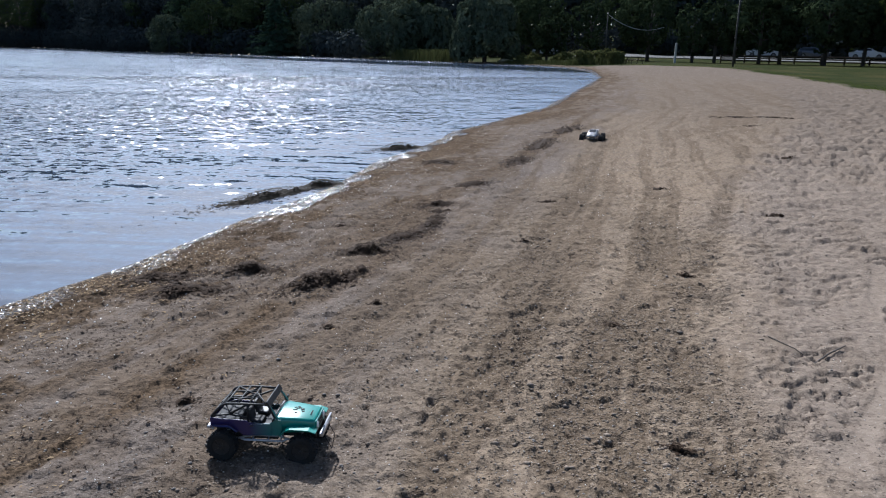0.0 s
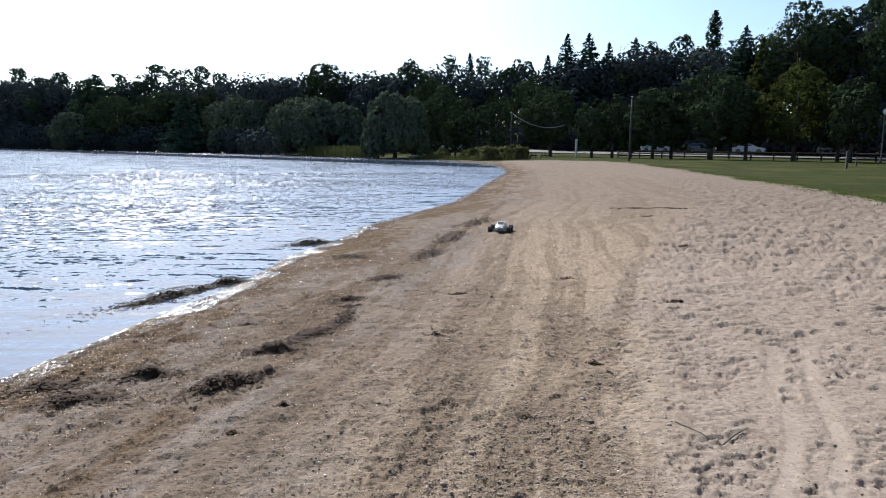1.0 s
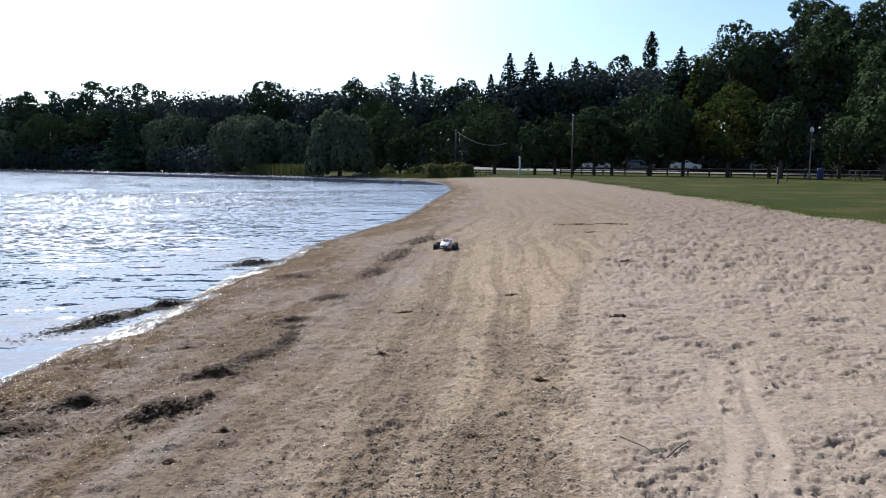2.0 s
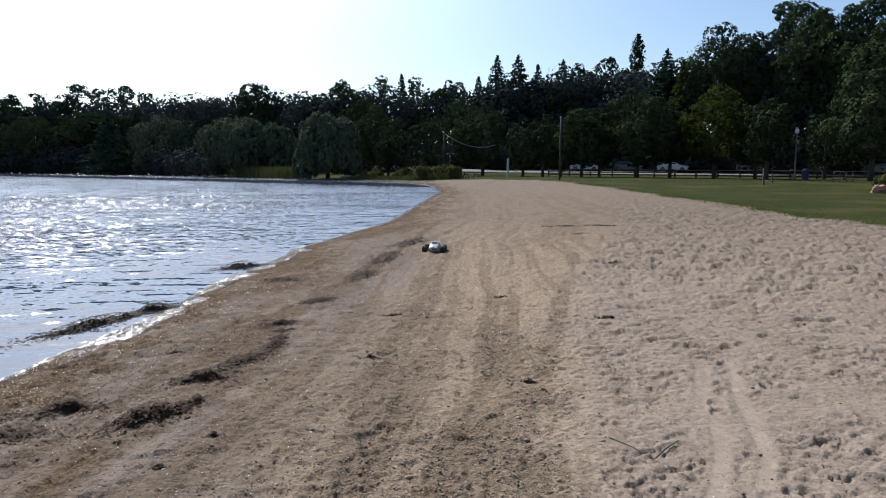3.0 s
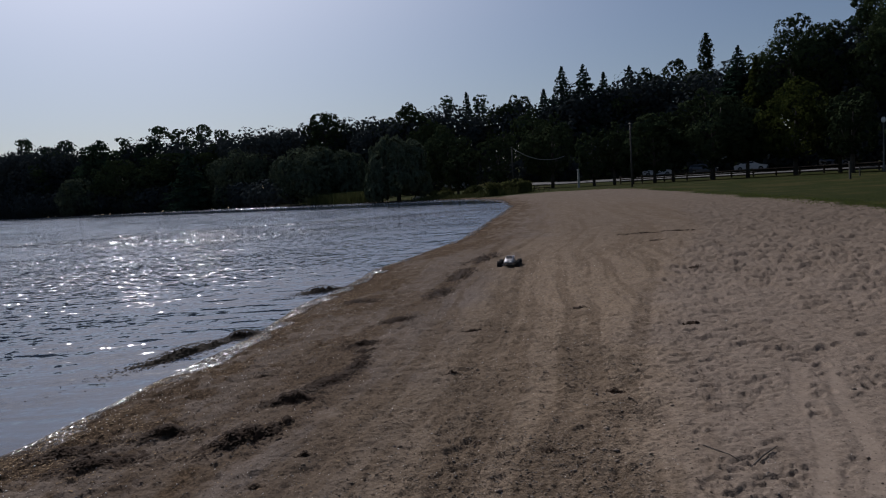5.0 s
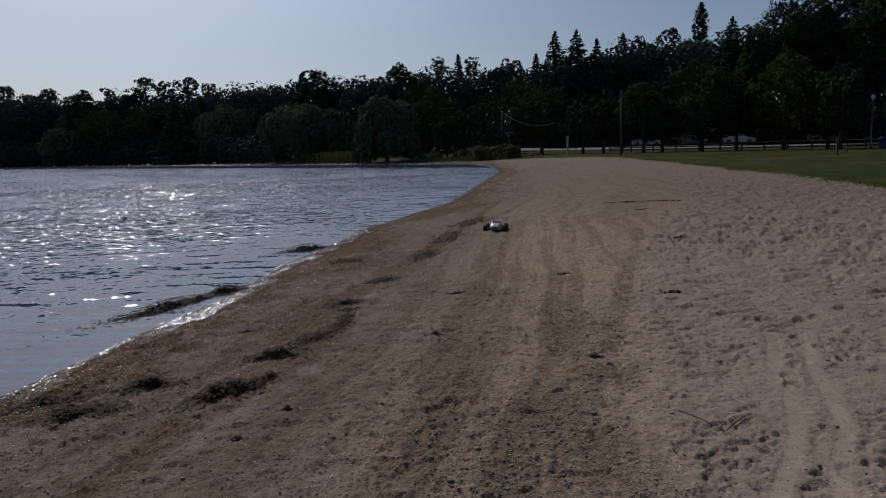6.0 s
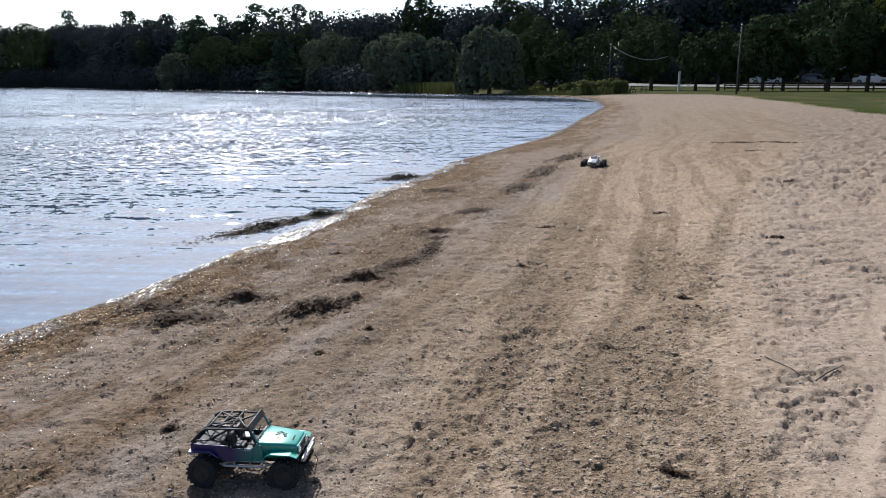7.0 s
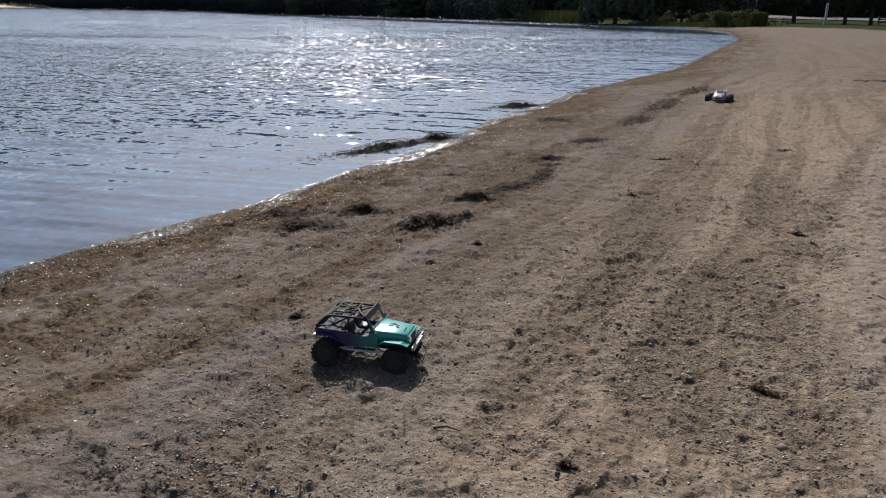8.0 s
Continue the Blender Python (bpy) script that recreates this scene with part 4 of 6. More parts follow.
def build_woods():
    """The closed lower canopy along the far shore and up the slope, as a bank of leafy heaps."""
    rng = np.random.default_rng(9)
    line = [(-250, 312, 23), (-165, 287, 22), (-125, 242, 19), (-92, 197, 16.0), (-58, 174, 14.2), (-35, 162, 14.2), (-18, 148, 14.8), (-2, 141, 14.5), (12, 140, 15.3), (20, 139, 15.3), (31, 137, 17), (44, 135, 18.6), (56, 123, 18.4), (64, 110, 20), (72, 98, 20.5), (78, 86, 20), (92, 64, 20)]
    lobes = []
    for (x0, y0, h0), (x1, y1, h1) in [*zip(line, line[1:]), ((-380, 318, 24), line[0])]:
        n = int(math.hypot(x1 - x0, y1 - y0) * 1.15)
        for i in range(n):
            u = (i + rng.random()) / n
            x, y = x0 + (x1 - x0) * u + rng.normal(0, 1.2), y0 + (y1 - y0) * u + rng.normal(0, 1.2)
            r = rng.uniform(1.8, 3.4)
            top = h0 + (h1 - h0) * u + rng.normal(0, 0.8)
            base = max(-0.1, ground_z(x, y))
            lobes.append((x, y, top - r, r, r, r * rng.uniform(0.8, 1.2)))
            z = top - r * 1.6
            while z > base + 0.5:
                q = rng.uniform(2.0, 3.6)
                lobes.append((x + rng.normal(0, 1.8), y + rng.normal(-1.0, 1.8), z, q, q, q * 0.9))
                z -= q * 1.1
    low = [(-250, 294, 6), (-155, 270, 6), (-118, 224, 5.5), (-85, 183, 5), (-56, 162, 4.5), (-32, 145.5, 4), (-20, 126, 3.6), (-6, 122, 4), (6, 121, 4), (20, 124, 4), (34, 122, 4.5), (50, 113, 5), (62, 102, 5), (74, 88, 5), (88, 66, 5)]
    for (x0, y0, h0), (x1, y1, h1) in [*zip(low, low[1:]), ((-380, 300, 6), low[0])]:
        n = int(math.hypot(x1 - x0, y1 - y0) * 1.0)
        for i in range(n):
            u = (i + rng.random()) / n
            x, y = x0 + (x1 - x0) * u + rng.normal(0, 0.8), y0 + (y1 - y0) * u + rng.normal(0, 0.8)
            q = (h0 + (h1 - h0) * u) * rng.uniform(0.45, 0.75)
            lobes.append((x, y, max(-0.1, ground_z(x, y)) + q * 0.75, q, q, q))
    lobes = np.array(lobes)
    pts, out = [], []
    for l in lobes:
        n = int(13 * l[3] * l[3])
        d = rng.normal(0, 1, (n, 3))
        d /= np.linalg.norm(d, axis=1, keepdims=True)
        d[:, 1] = np.where(rng.random(n) < 0.7, -np.abs(d[:, 1]), d[:, 1])
        pts.append(l[:3] + d * l[3:] * (1 - 0.25 * rng.random((n, 1))))
        out.append(d)
    p, d = np.concatenate(pts), np.concatenate(out)
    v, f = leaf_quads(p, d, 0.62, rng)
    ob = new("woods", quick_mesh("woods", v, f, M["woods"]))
    tagged(ob, "dense dark woodland closing the far side of the lake", "woods", kind="stuff")


build_woods()


def build_reeds(name, label, line, height, count, width, seed, material):
    """Upright blades in a belt along a line."""
    rng = np.random.default_rng(seed)
    vs = []
    for (x0, y0), (x1, y1) in zip(line, line[1:]):
        n = count // (len(line) - 1)
        u = rng.random(n)
        x, y = x0 + (x1 - x0) * u + rng.normal(0, width, n), y0 + (y1 - y0) * u + rng.normal(0, width, n)
        z = np.maximum(land(x, y)[0], WATER_Z) - 0.02
        h = height * rng.uniform(0.5, 1.1, n)
        a, w = rng.uniform(0, 3.14, n), 0.02 * height + 0.012
        lx, ly = rng.normal(0, 0.16, n) * h, rng.normal(0, 0.16, n) * h
        ca, sa = np.cos(a) * w, np.sin(a) * w
        vs.append(np.stack([np.column_stack([x - ca, y - sa, z]), np.column_stack([x + ca, y + sa, z]),
                            np.column_stack([x + lx + ca * 0.4, y + ly + sa * 0.4, z + h]), np.column_stack([x + lx - ca * 0.4, y + ly - sa * 0.4, z + h])], axis=1).reshape(-1, 3))
    v = np.concatenate(vs)
    ob = new(name, quick_mesh(name, v, np.arange(len(v)).reshape(-1, 4), M[material]))
    return tagged(ob, label, name.replace("_", " "), kind="stuff")


build_reeds("reeds", "yellow-green reeds at the water's edge below the willows", [(-13.0, 117.0), (-8.5, 110.5), (-3.5, 104.0)], 1.5, 3000, 0.9, 21, "reed")
build_reeds("bank_grass", "rough sunlit grass on the bank behind the beach", [(3.0, 97.0), (7.5, 92.0), (11.0, 86.0)], 0.5, 2500, 1.1, 22, "reed")
build_reeds("bush_grass", "tall straw-coloured grass among the bushes", [(9.2, 82.6), (12.0, 81.8), (14.8, 81.0)], 0.8, 700, 0.4, 24, "reed")
build_reeds("edge_grass", "ragged grass along the edge of the sand", [(15.6, 19), (16.4, 25.0), (18.0, 31.6), (19.9, 40.9), (23.1, 57.7), (22.2, 70.0), (15.2, 75.5)], 0.06, 9000, 0.6, 23, "grass")


def bush(x, y, h, r, seed, material="bush", label="straggling green bush at the top of the beach"):
    rng = np.random.default_rng(seed)
    root = empty("bush", label, "bush", pose(x, y, ground_z(x, y)))
    lobes = [(rng.normal(0, r * 0.4), rng.normal(0, r * 0.4), h * rng.uniform(0.3, 0.7), r * rng.uniform(0.35, 0.6), r * rng.uniform(0.35, 0.6), h * rng.uniform(0.25, 0.35)) for _ in range(8)]
    p, d = on_lobes(lobes, 1500, rng, 0.5)
    v, f = leaf_quads(p, d, 0.15, rng, 2.2)
    v[:, 2] = np.maximum(v[:, 2], 0.0)
    new("crown", quick_mesh("crown", v, f, M[material])).parent = root
    for k in range(4):
        bm = bmesh.new()
        tube(bm, [(0.05 * k, 0, -0.1), (rng.normal(0, r * 0.2), rng.normal(0, r * 0.2), h * 0.35), (rng.normal(0, r * 0.4), rng.normal(0, r * 0.4), h * 0.7)], 0.03, 5, 0.01)
        part("stem", bm, M["bark"], root)
    return root


for i, (x, y, h, r) in enumerate([(10.9, 83.5, 1.7, 1.2), (12.2, 83.8, 1.9, 1.3), (13.4, 82.6, 1.8, 1.1), (14.2, 81.8, 1.5, 0.7), (9.2, 95.5, 1.6, 1.4), (6.3, 97.5, 1.4, 1.2)]):
    bush(x, y, h, r, 400 + i)
for i, (x, y, h, r) in enumerate([(36.9, 44.6, 1.2, 1.0), (38.3, 44.2, 1.4, 1.1), (39.6, 43.0, 1.2, 1.0)]):
    bush(x, y, h, r, 420 + i, label="low green shrub in a rock-edged bed on the lawn")


# ---- things in the park ----
def utility_pole(x, y, h, label, sink=0.4):
    z = ground_z(x, y)
    root = empty("utility_pole", label, "pole", pose(x, y, z))
    bm = bmesh.new()
    tube(bm, [(0, 0, -sink), (0, 0, h * 0.5), (0.02, 0, h)], 0.095, 10, 0.07)
    part("shaft", bm, M["pole"], root, smooth=True)
    bm = bmesh.new()
    turned(bm, [(0.11, h), (0.12, h + 0.05), (0.03, h + 0.12)], 10, "Z")
    part("cap", bm, M["galv"], root)
    bm = bmesh.new()
    tube(bm, [(0.1, 0, h - 0.4), (0.18, 0, h - 0.38)], 0.03, 6)
    part("insulator", bm, M["pole"], root)
    return root


utility_pole(23.0, 71.5, 6.1, "tall weathered wooden pole at the edge of the lawn")
utility_pole(14.8, 93.9, 5.7, "weathered wooden pole carrying a slack cable")
bm = bmesh.new()
a, b = Vector((15.0, 93.9, 5.75)), Vector((22.4, 97.5, 4.6))
tube(bm, [a.lerp(b, t) + Vector((0, 0, -0.9 * 4 * t * (1 - t))) for t in [i / 12 for i in range(13)]], 0.035, 5)
tagged(part("cable", bm, M["cable"]), "slack grey cable between pole and tree", "cable")

bm = bmesh.new()
block(bm, (0.22, 0.22, 2.4), (0, 0, 1.0), 0.03)
ob = tagged(part("marker_post", bm, M["whitepaint"]), "white painted square wooden post on the lawn", "post")
ob.matrix_world = pose(21.6, 87.4, ground_z(21.6, 87.4))

# street lamp
LX, LY = 47.8, 70.5
root = empty("street_lamp", "pale park lamp post with a white globe head", "street lamp", pose(LX, LY, ground_z(LX, LY)))
bm = bmesh.new()
turned(bm, [(0.16, -0.2), (0.16, 0.5), (0.11, 0.6), (0.08, 0.7), (0.06, 4.6), (0.08, 4.7), (0.08, 4.78)], 14, "Z")
part("shaft", bm, M["galv"], root, smooth=True)
bm = bmesh.new()
turned(bm, [(0.10, 4.76), (0.17, 4.84), (0.21, 4.98), (0.19, 5.14), (0.12, 5.26), (0.03, 5.30)], 18, "Z")
part("globe", bm, M["lampglass"], root, "white globe of the lamp", True)
bm = bmesh.new()
turned(bm, [(0.14, 5.25), (0.11, 5.33), (0.03, 5.40)], 14, "Z")
part("cap", bm, M["galv"], root)

# litter bin
root = empty("litter_bin", "blue plastic litter bin beside the lamp post", "bin", pose(48.4, 69.6, ground_z(48.4, 69.6)))
bm = bmesh.new()
turned(bm, [(0.27, -0.02), (0.29, 0.1), (0.34, 0.85), (0.36, 0.88), (0.36, 0.95)], 18, "Z")
part("barrel", bm, M["blue"], root, smooth=True)
bm = bmesh.new()
turned(bm, [(0.37, 0.93), (0.37, 1.0), (0.28, 1.12), (0.10, 1.18)], 18, "Z")
part("lid", bm, M["blue"], root, smooth=True)
bm = bmesh.new()
block(bm, (0.3, 0.02, 0.14), (0, -0.345, 1.02), 0.005)
part("flap", bm, M["black"], root)


def wooden_fence():
    """Posts with two rails along the edge of the car park."""
    line = [(30.0, 98.5), (40.0, 93.0), (50.0, 84.5), (60.0, 74.5), (66.0, 66.0)]
    root = empty("rail_fence", "dark wooden post and rail fence along the car park", "fence", pose(30, 98.5, 0))
    pts = []
    for (x0, y0), (x1, y1) in zip(line, line[1:]):
        n = int(math.hypot(x1 - x0, y1 - y0) / 2.4)
        pts += [(x0 + (x1 - x0) * i / n, y0 + (y1 - y0) * i / n) for i in range(n)]
    pts.append(line[-1])
    base = Vector((30, 98.5, 0))
    bm = bmesh.new()
    block(bm, (0.16, 0.16, 1.25), (0, 0, 0.35), 0.02)
    first = part("post", bm, M["wood"], root)
    tops = []
    for i, (x, y) in enumerate(pts):
        z = ground_z(x, y)
        tops.append(Vector((x, y, z)))
        ob = first if i == 0 else new("post", first.data)
        ob.parent = root
        ob.location = Vector((x, y, z)) - base
    for p, q in zip(tops, tops[1:]):
        for h in (0.30, 0.60, 0.90):
            bm = bmesh.new()
            tube(bm, [p - base + Vector((0, 0, h)), q - base + Vector((0, 0, h))], 0.085, 6)
            part("rail", bm, M["wood"], root)


wooden_fence()


def lawn_post(x, y, h, w, label):
    root = empty("lawn_post", label, "post", pose(x, y, ground_z(x, y)))
    bm = bmesh.new()
    block(bm, (w, w, h + 0.3), (0, 0, h / 2 - 0.15), 0.02)
    part("shaft", bm, M["pole"], root)
    bm = bmesh.new()
    block(bm, (w * 1.25, w * 1.25, 0.06), (0, 0, h + 0.03), 0.015)
    part("cap", bm, M["pole"], root)


lawn_post(36.3, 57.6, 1.35, 0.15, "short dark square post standing on the lawn")
lawn_post(39.6, 61.5, 0.75, 0.10, "low thin weathered post on the lawn")


def metal_barrier(x, y, turn):
    root = empty("metal_barrier", "grey tubular metal barrier standing on the lawn", "barrier", pose(x, y, ground_z(x, y), 0, 0, turn))
    for i in range(4):
        bm = bmesh.new()
        tube(bm, [(-0.75 + 0.5 * i, 0, -0.2), (-0.75 + 0.5 * i, 0, 0.95)], 0.03, 7)
        part("upright", bm, M["pole"], root, smooth=True)
    for z in (0.40, 0.95):
        bm = bmesh.new()
        tube(bm, [(-0.78, 0, z), (0.78, 0, z)], 0.03, 7)
        part("rail", bm, M["pole"], root, smooth=True)


metal_barrier(46.2, 61.0, -35)


def parked_car(x, y, heading, paint, kind, label):
    """A family car seen small: shell, glass, lamps, bumpers and four wheels."""
    ln, wd, ht = {"saloon": (4.6, 1.78, 1.45), "van": (4.9, 1.9, 1.85), "hatch": (4.1, 1.72, 1.5)}[kind]
    z = ground_z(x, y) + 0.10
    root = empty("parked_car", label, "car", pose(x, y, z, 0, 0, heading), "cars in the car park")
    prof = {"saloon": [(-.5, .62), (-.49, .90), (-.36, .97), (-.24, 1.38), (.06, 1.45), (.22, 1.02), (.44, .86), (.5, .62)],
            "van": [(-.5, .62), (-.495, 1.1), (-.47, 1.75), (-.40, 1.85), (.14, 1.82), (.30, 1.12), (.46, .95), (.5, .62)],
            "hatch": [(-.5, .62), (-.49, .98), (-.42, 1.36), (-.30, 1.48), (.06, 1.48), (.24, 1.04), (.46, .90), (.5, .62)]}[kind]

    def ring(side, inset=0.0):
        return [Vector((px * ln, side * (wd / 2 - inset - (0.13 if pz > 1.05 else 0.0)), pz)) for px, pz in prof] + [Vector((.48 * ln, side * (wd / 2 - inset), .28)), Vector((-.48 * ln, side * (wd / 2 - inset), .28))]
    bm = bmesh.new()
    loft(bm, [ring(-1, 0.05), ring(-1), ring(1), ring(1, 0.05)])
    part("body", bm, paint, root)
    roof_x = [p for p in prof if p[1] > 1.2]
    x0, x1 = roof_x[0][0] * ln, roof_x[-1][0] * ln
    hh = max(p[1] for p in prof)
    for s in (-1, 1):
        bm = bmesh.new()
        yy = s * (wd / 2 - 0.075)
        pts = [(x0 - 0.2, yy, 1.02), (x0 + 0.12, yy - s * 0.045, hh - 0.12), (x1 - 0.1, yy - s * 0.045, hh - 0.12), (x1 + 0.45, yy, 1.04)]
        f = bm.faces.new([bm.verts.new(p) for p in pts])
        made = bmesh.ops.extrude_face_region(bm, geom=[f])
        bmesh.ops.translate(bm, vec=(0, -s * 0.05, 0), verts=[v for v in made["geom"] if isinstance(v, bmesh.types.BMVert)])
        bmesh.ops.recalc_face_normals(bm, faces=bm.faces)
        part("side_window", bm, M["smoked"], root)
    for px, tilt, nm in ((x1 + 0.34, -50, "windscreen"), (x0 - 0.10, 62, "rear_window")):
        bm = bmesh.new()
        block(bm, (0.62, wd - 0.42, 0.03), (px, 0, (hh + 1.04) / 2 + 0.05), 0.01, (0, -tilt, 0))
        part(nm, bm, M["smoked"], root)
    for px, c, nm in ((0.492 * ln, "lampglass", "headlight"), (-0.494 * ln, "rock", "tail_light")):
        for s in (-1, 1):
            bm = bmesh.new()
            block(bm, (0.08, 0.34, 0.14), (px, s * (wd / 2 - 0.24), 0.76), 0.03)
            part(nm, bm, M[c], root)
    for px in (-0.495, 0.495):
        bm = bmesh.new()
        block(bm, (0.16, wd - 0.06, 0.22), (px * ln, 0, 0.42), 0.05)
        part("bumper", bm, M["black"], root)
    for px in (-0.31, 0.31):
        for s in (-1, 1):
            bm = bmesh.new()
            turned(bm, [(0.20, -0.10), (0.31, -0.10), (0.33, -0.06), (0.33, 0.06), (0.31, 0.10), (0.20, 0.10)], 18, "Y")
            w = part("wheel", bm, M["rubber"], root, smooth=False)
            w.location = (px * ln, s * (wd / 2 - 0.10), 0.33)
            bm = bmesh.new()
            turned(bm, [(0.05, -0.105), (0.20, -0.11), (0.20, 0.11), (0.05, 0.105)], 12, "Y")
            part("rim", bm, M["galv"], w)


CARS = [(40.5, 113.5, -24, 1, "saloon"), (46.5, 110.6, -30, 2, "hatch"), (52.2, 107.0, -36, 1, "saloon"), (61.0, 100.2, -42, 2, "hatch"), (72.0, 87.6, -51, 2, "saloon"), (77.0, 80.0, -53, 1, "saloon")]
NAMES = ("white", "silver", "dark", "red")
for x, y, a, c, kind in CARS:
    parked_car(x, y, a, CAR_PAINT[c], kind, NAMES[c] + " parked " + {"saloon": "saloon car", "van": "family van", "hatch": "small hatchback"}[kind] + " behind the rail fence")
parked_car(9.5, 117.5, 170, CAR_PAINT[1], "hatch", "silver parked small hatchback half hidden under lakeside trees")


def picnic_table(x, y, turn):
    root = empty("picnic_table", "brown wooden picnic table with benches by the bushes", "picnic table", pose(x, y, ground_z(x, y), 0, 0, turn))
    for i in range(5):
        bm = bmesh.new()
        block(bm, (1.8, 0.135, 0.04), (0, -0.30 + 0.15 * i, 0.75), 0.006)
        part("top_board", bm, M["wood"], root)
    for s in (-1, 1):
        for i in range(2):
            bm = bmesh.new()
            block(bm, (1.8, 0.135, 0.04), (0, s * (0.62 + 0.15 * i), 0.45), 0.006)
            part("bench_board", bm, M["wood"], root)
    for px in (-0.65, 0.65):
        for s in (-1, 1):
            bm = bmesh.new()
            tube(bm, [(px, s * 0.62, -0.04), (px, s * 0.24, 0.74)], 0.045, 4)
            part("leg", bm, M["wood"], root)
        bm = bmesh.new()
        block(bm, (0.04, 1.5, 0.09), (px + 0.05, 0, 0.40), 0.006)
        part("crossbar", bm, M["wood"], root)


picnic_table(16.0, 81.6, 20)


def boulder(x, y, s, seed, material, name, label, group="", sink=0.25):
    rng = np.random.default_rng(seed)
    bm = bmesh.new()
    bmesh.ops.create_icosphere(bm, subdivisions=3, radius=1.0)
    off = rng.uniform(0, 50, 3)
    for v in bm.verts:
        n = noise.fractal(Vector(v.co) * 1.1 + Vector(off), 1.0, 2.0, 4)
        v.co *= 1 + 0.32 * n
        v.co = Vector((v.co.x * s[0], v.co.y * s[1], v.co.z * s[2]))
    ob = tagged(part(name, bm, M[material]), label, "rock", group)
    ob.matrix_world = pose(x, y, ground_z(x, y) + s[2] * (1 - 2 * sink) * 0.6, 0, 0, float(rng.uniform(0, 360)))
    return ob


for i, (x, y, s) in enumerate([(35.8, 43.6, (0.6, 0.4, 0.4)), (36.8, 43.0, (0.7, 0.45, 0.45)), (37.9, 42.4, (0.55, 0.4, 0.35)), (39.0, 41.8, (0.6, 0.4, 0.4))]):
    boulder(x, y, s, 50 + i, "rock", "edging_rock", "rough reddish rock edging a flower bed", "bed edging")
for i, (x, y, s) in enumerate([(2.9, 99.2, (1.0, 0.5, 0.35)), (3.6, 98.2, (0.8, 0.4, 0.25)), (-10.0, 117.5, (0.9, 0.5, 0.35)), (-8.6, 116.5, (0.7, 0.4, 0.3))]):
    boulder(x, y, s, 60 + i, "palestone", "shore_boulder", "pale boulder lying at the lakeside under willows", "lakeside boulders")


# ---- weed, litter and pebbles on the sand ----
def shreds(count, spread, size, rng, lift):
    """Little curled strips scattered by spread(n) -> x, y, z, s; each strip is a bent ribbon of two quads."""
    x, y, z, s = spread(count)
    n = len(x)
    a, tilt = rng.uniform(0, 6.28, n), rng.normal(0, 0.10, n)
    ln, wd = size * s * rng.uniform(0.5, 1.6, n), size * s * rng.uniform(0.12, 0.3, n)
    c, q = np.cos(a), np.sin(a)
    mid = lift * s * rng.random(n)
    p = []
    for u, up in ((-0.5, -0.2), (0.0, 1.0), (0.5, -0.2)):
        for w in (-1, 1):
            p.append(np.column_stack([x + c * ln * u - q * wd * w, y + q * ln * u + c * wd * w, z + np.maximum(0.0, up) * mid + u * ln * tilt * 0.5 + w * wd * 0.3 * tilt + 0.003]))
    v = np.stack(p, axis=1).reshape(-1, 3)
    f = np.concatenate([np.arange(n)[:, None] * 6 + np.array([0, 1, 3, 2]), np.arange(n)[:, None] * 6 + np.array([2, 3, 5, 4])])
    return v, f


def weed_heap(x, y, ln, wd, ht, turn, seed, count=900, name="weed_heap", label="dark brown heap of dried waterweed on the sand", pieces=0.035, material="weed", rough=0.7):
    """A low mound of matted weed with loose shreds over it."""
    rng = np.random.default_rng(seed)
    root = empty(name, label, "waterweed", pose(x, y, 0))
    c, s = math.cos(radians(turn)), math.sin(radians(turn))
    side = 44 if ln > 0.25 else 24
    g = np.linspace(-1.15, 1.15, side)
    gu, gv = np.meshgrid(g, g, indexing="ij")
    px, py = gu * ln * c - gv * wd * s, gu * ln * s + gv * wd * c
    d = np.hypot(gu, gv) + rough * fbm((px + x) * 13, (py + y) * 13, seed, 4, 0.65)
    z = land((x + px).ravel(), (y + py).ravel())[0].reshape(px.shape)
    z = np.maximum(z, WATER_Z - 0.005) + ht * 0.6 * (sstep(0.95, 0.1, d) - 0.04) * (0.75 + 0.9 * fbm((px + x) * 26, (py + y) * 26, seed + 3, 3)) - 0.001
    idx = np.arange(side * side).reshape(side, side)
    quads = np.column_stack([idx[:-1, :-1].ravel(), idx[1:, :-1].ravel(), idx[1:, 1:].ravel(), idx[:-1, 1:].ravel()])
    keep = d[:-1, :-1].ravel() < 0.95
    new("mat", quick_mesh("mat", np.column_stack([px.ravel(), py.ravel(), z.ravel()]), quads[keep], M[material], True)).parent = root

    def spread(n):
        u, v = rng.normal(0, 0.62, n), rng.normal(0, 0.62, n)
        sx, sy = u * ln * c - v * wd * s, u * ln * s + v * wd * c
        gz = np.maximum(land(x + sx, y + sy)[0], WATER_Z) + ht * 0.7 * sstep(0.9, 0.2, np.hypot(u, v))
        return sx, sy, gz, rng.uniform(0.5, 1.3, n)
    v, f = shreds(count, spread, pieces, rng, 0.006)
    tagged(new("loose_weed", quick_mesh("loose_weed", v, f, M[material])), kind="stuff").parent = root
    return root


for i, (x, y, ln, wd, ht, a) in enumerate(HEAPS):
    weed_heap(x, y, ln * 1.15, wd * 1.5, ht * 1.05, a, 500 + i, 700, pieces=0.022, rough=1.3)
SPITS = [(-2.08, 7.95, 0.88, 0.16, 0.055, 60), (-1.13, 12.3, 0.55, 0.20, 0.07, 43), (-1.66, 8.72, 0.30, 0.13, 0.04, 50)]
for i, (x, y, ln, wd, ht, a) in enumerate(SPITS):
    weed_heap(x, y, ln, wd, ht + 0.06, a, 520 + i, 800, "weed_bank", "wet dark bank of waterweed lying in the shallows", 0.03, "wetweed", 0.3)


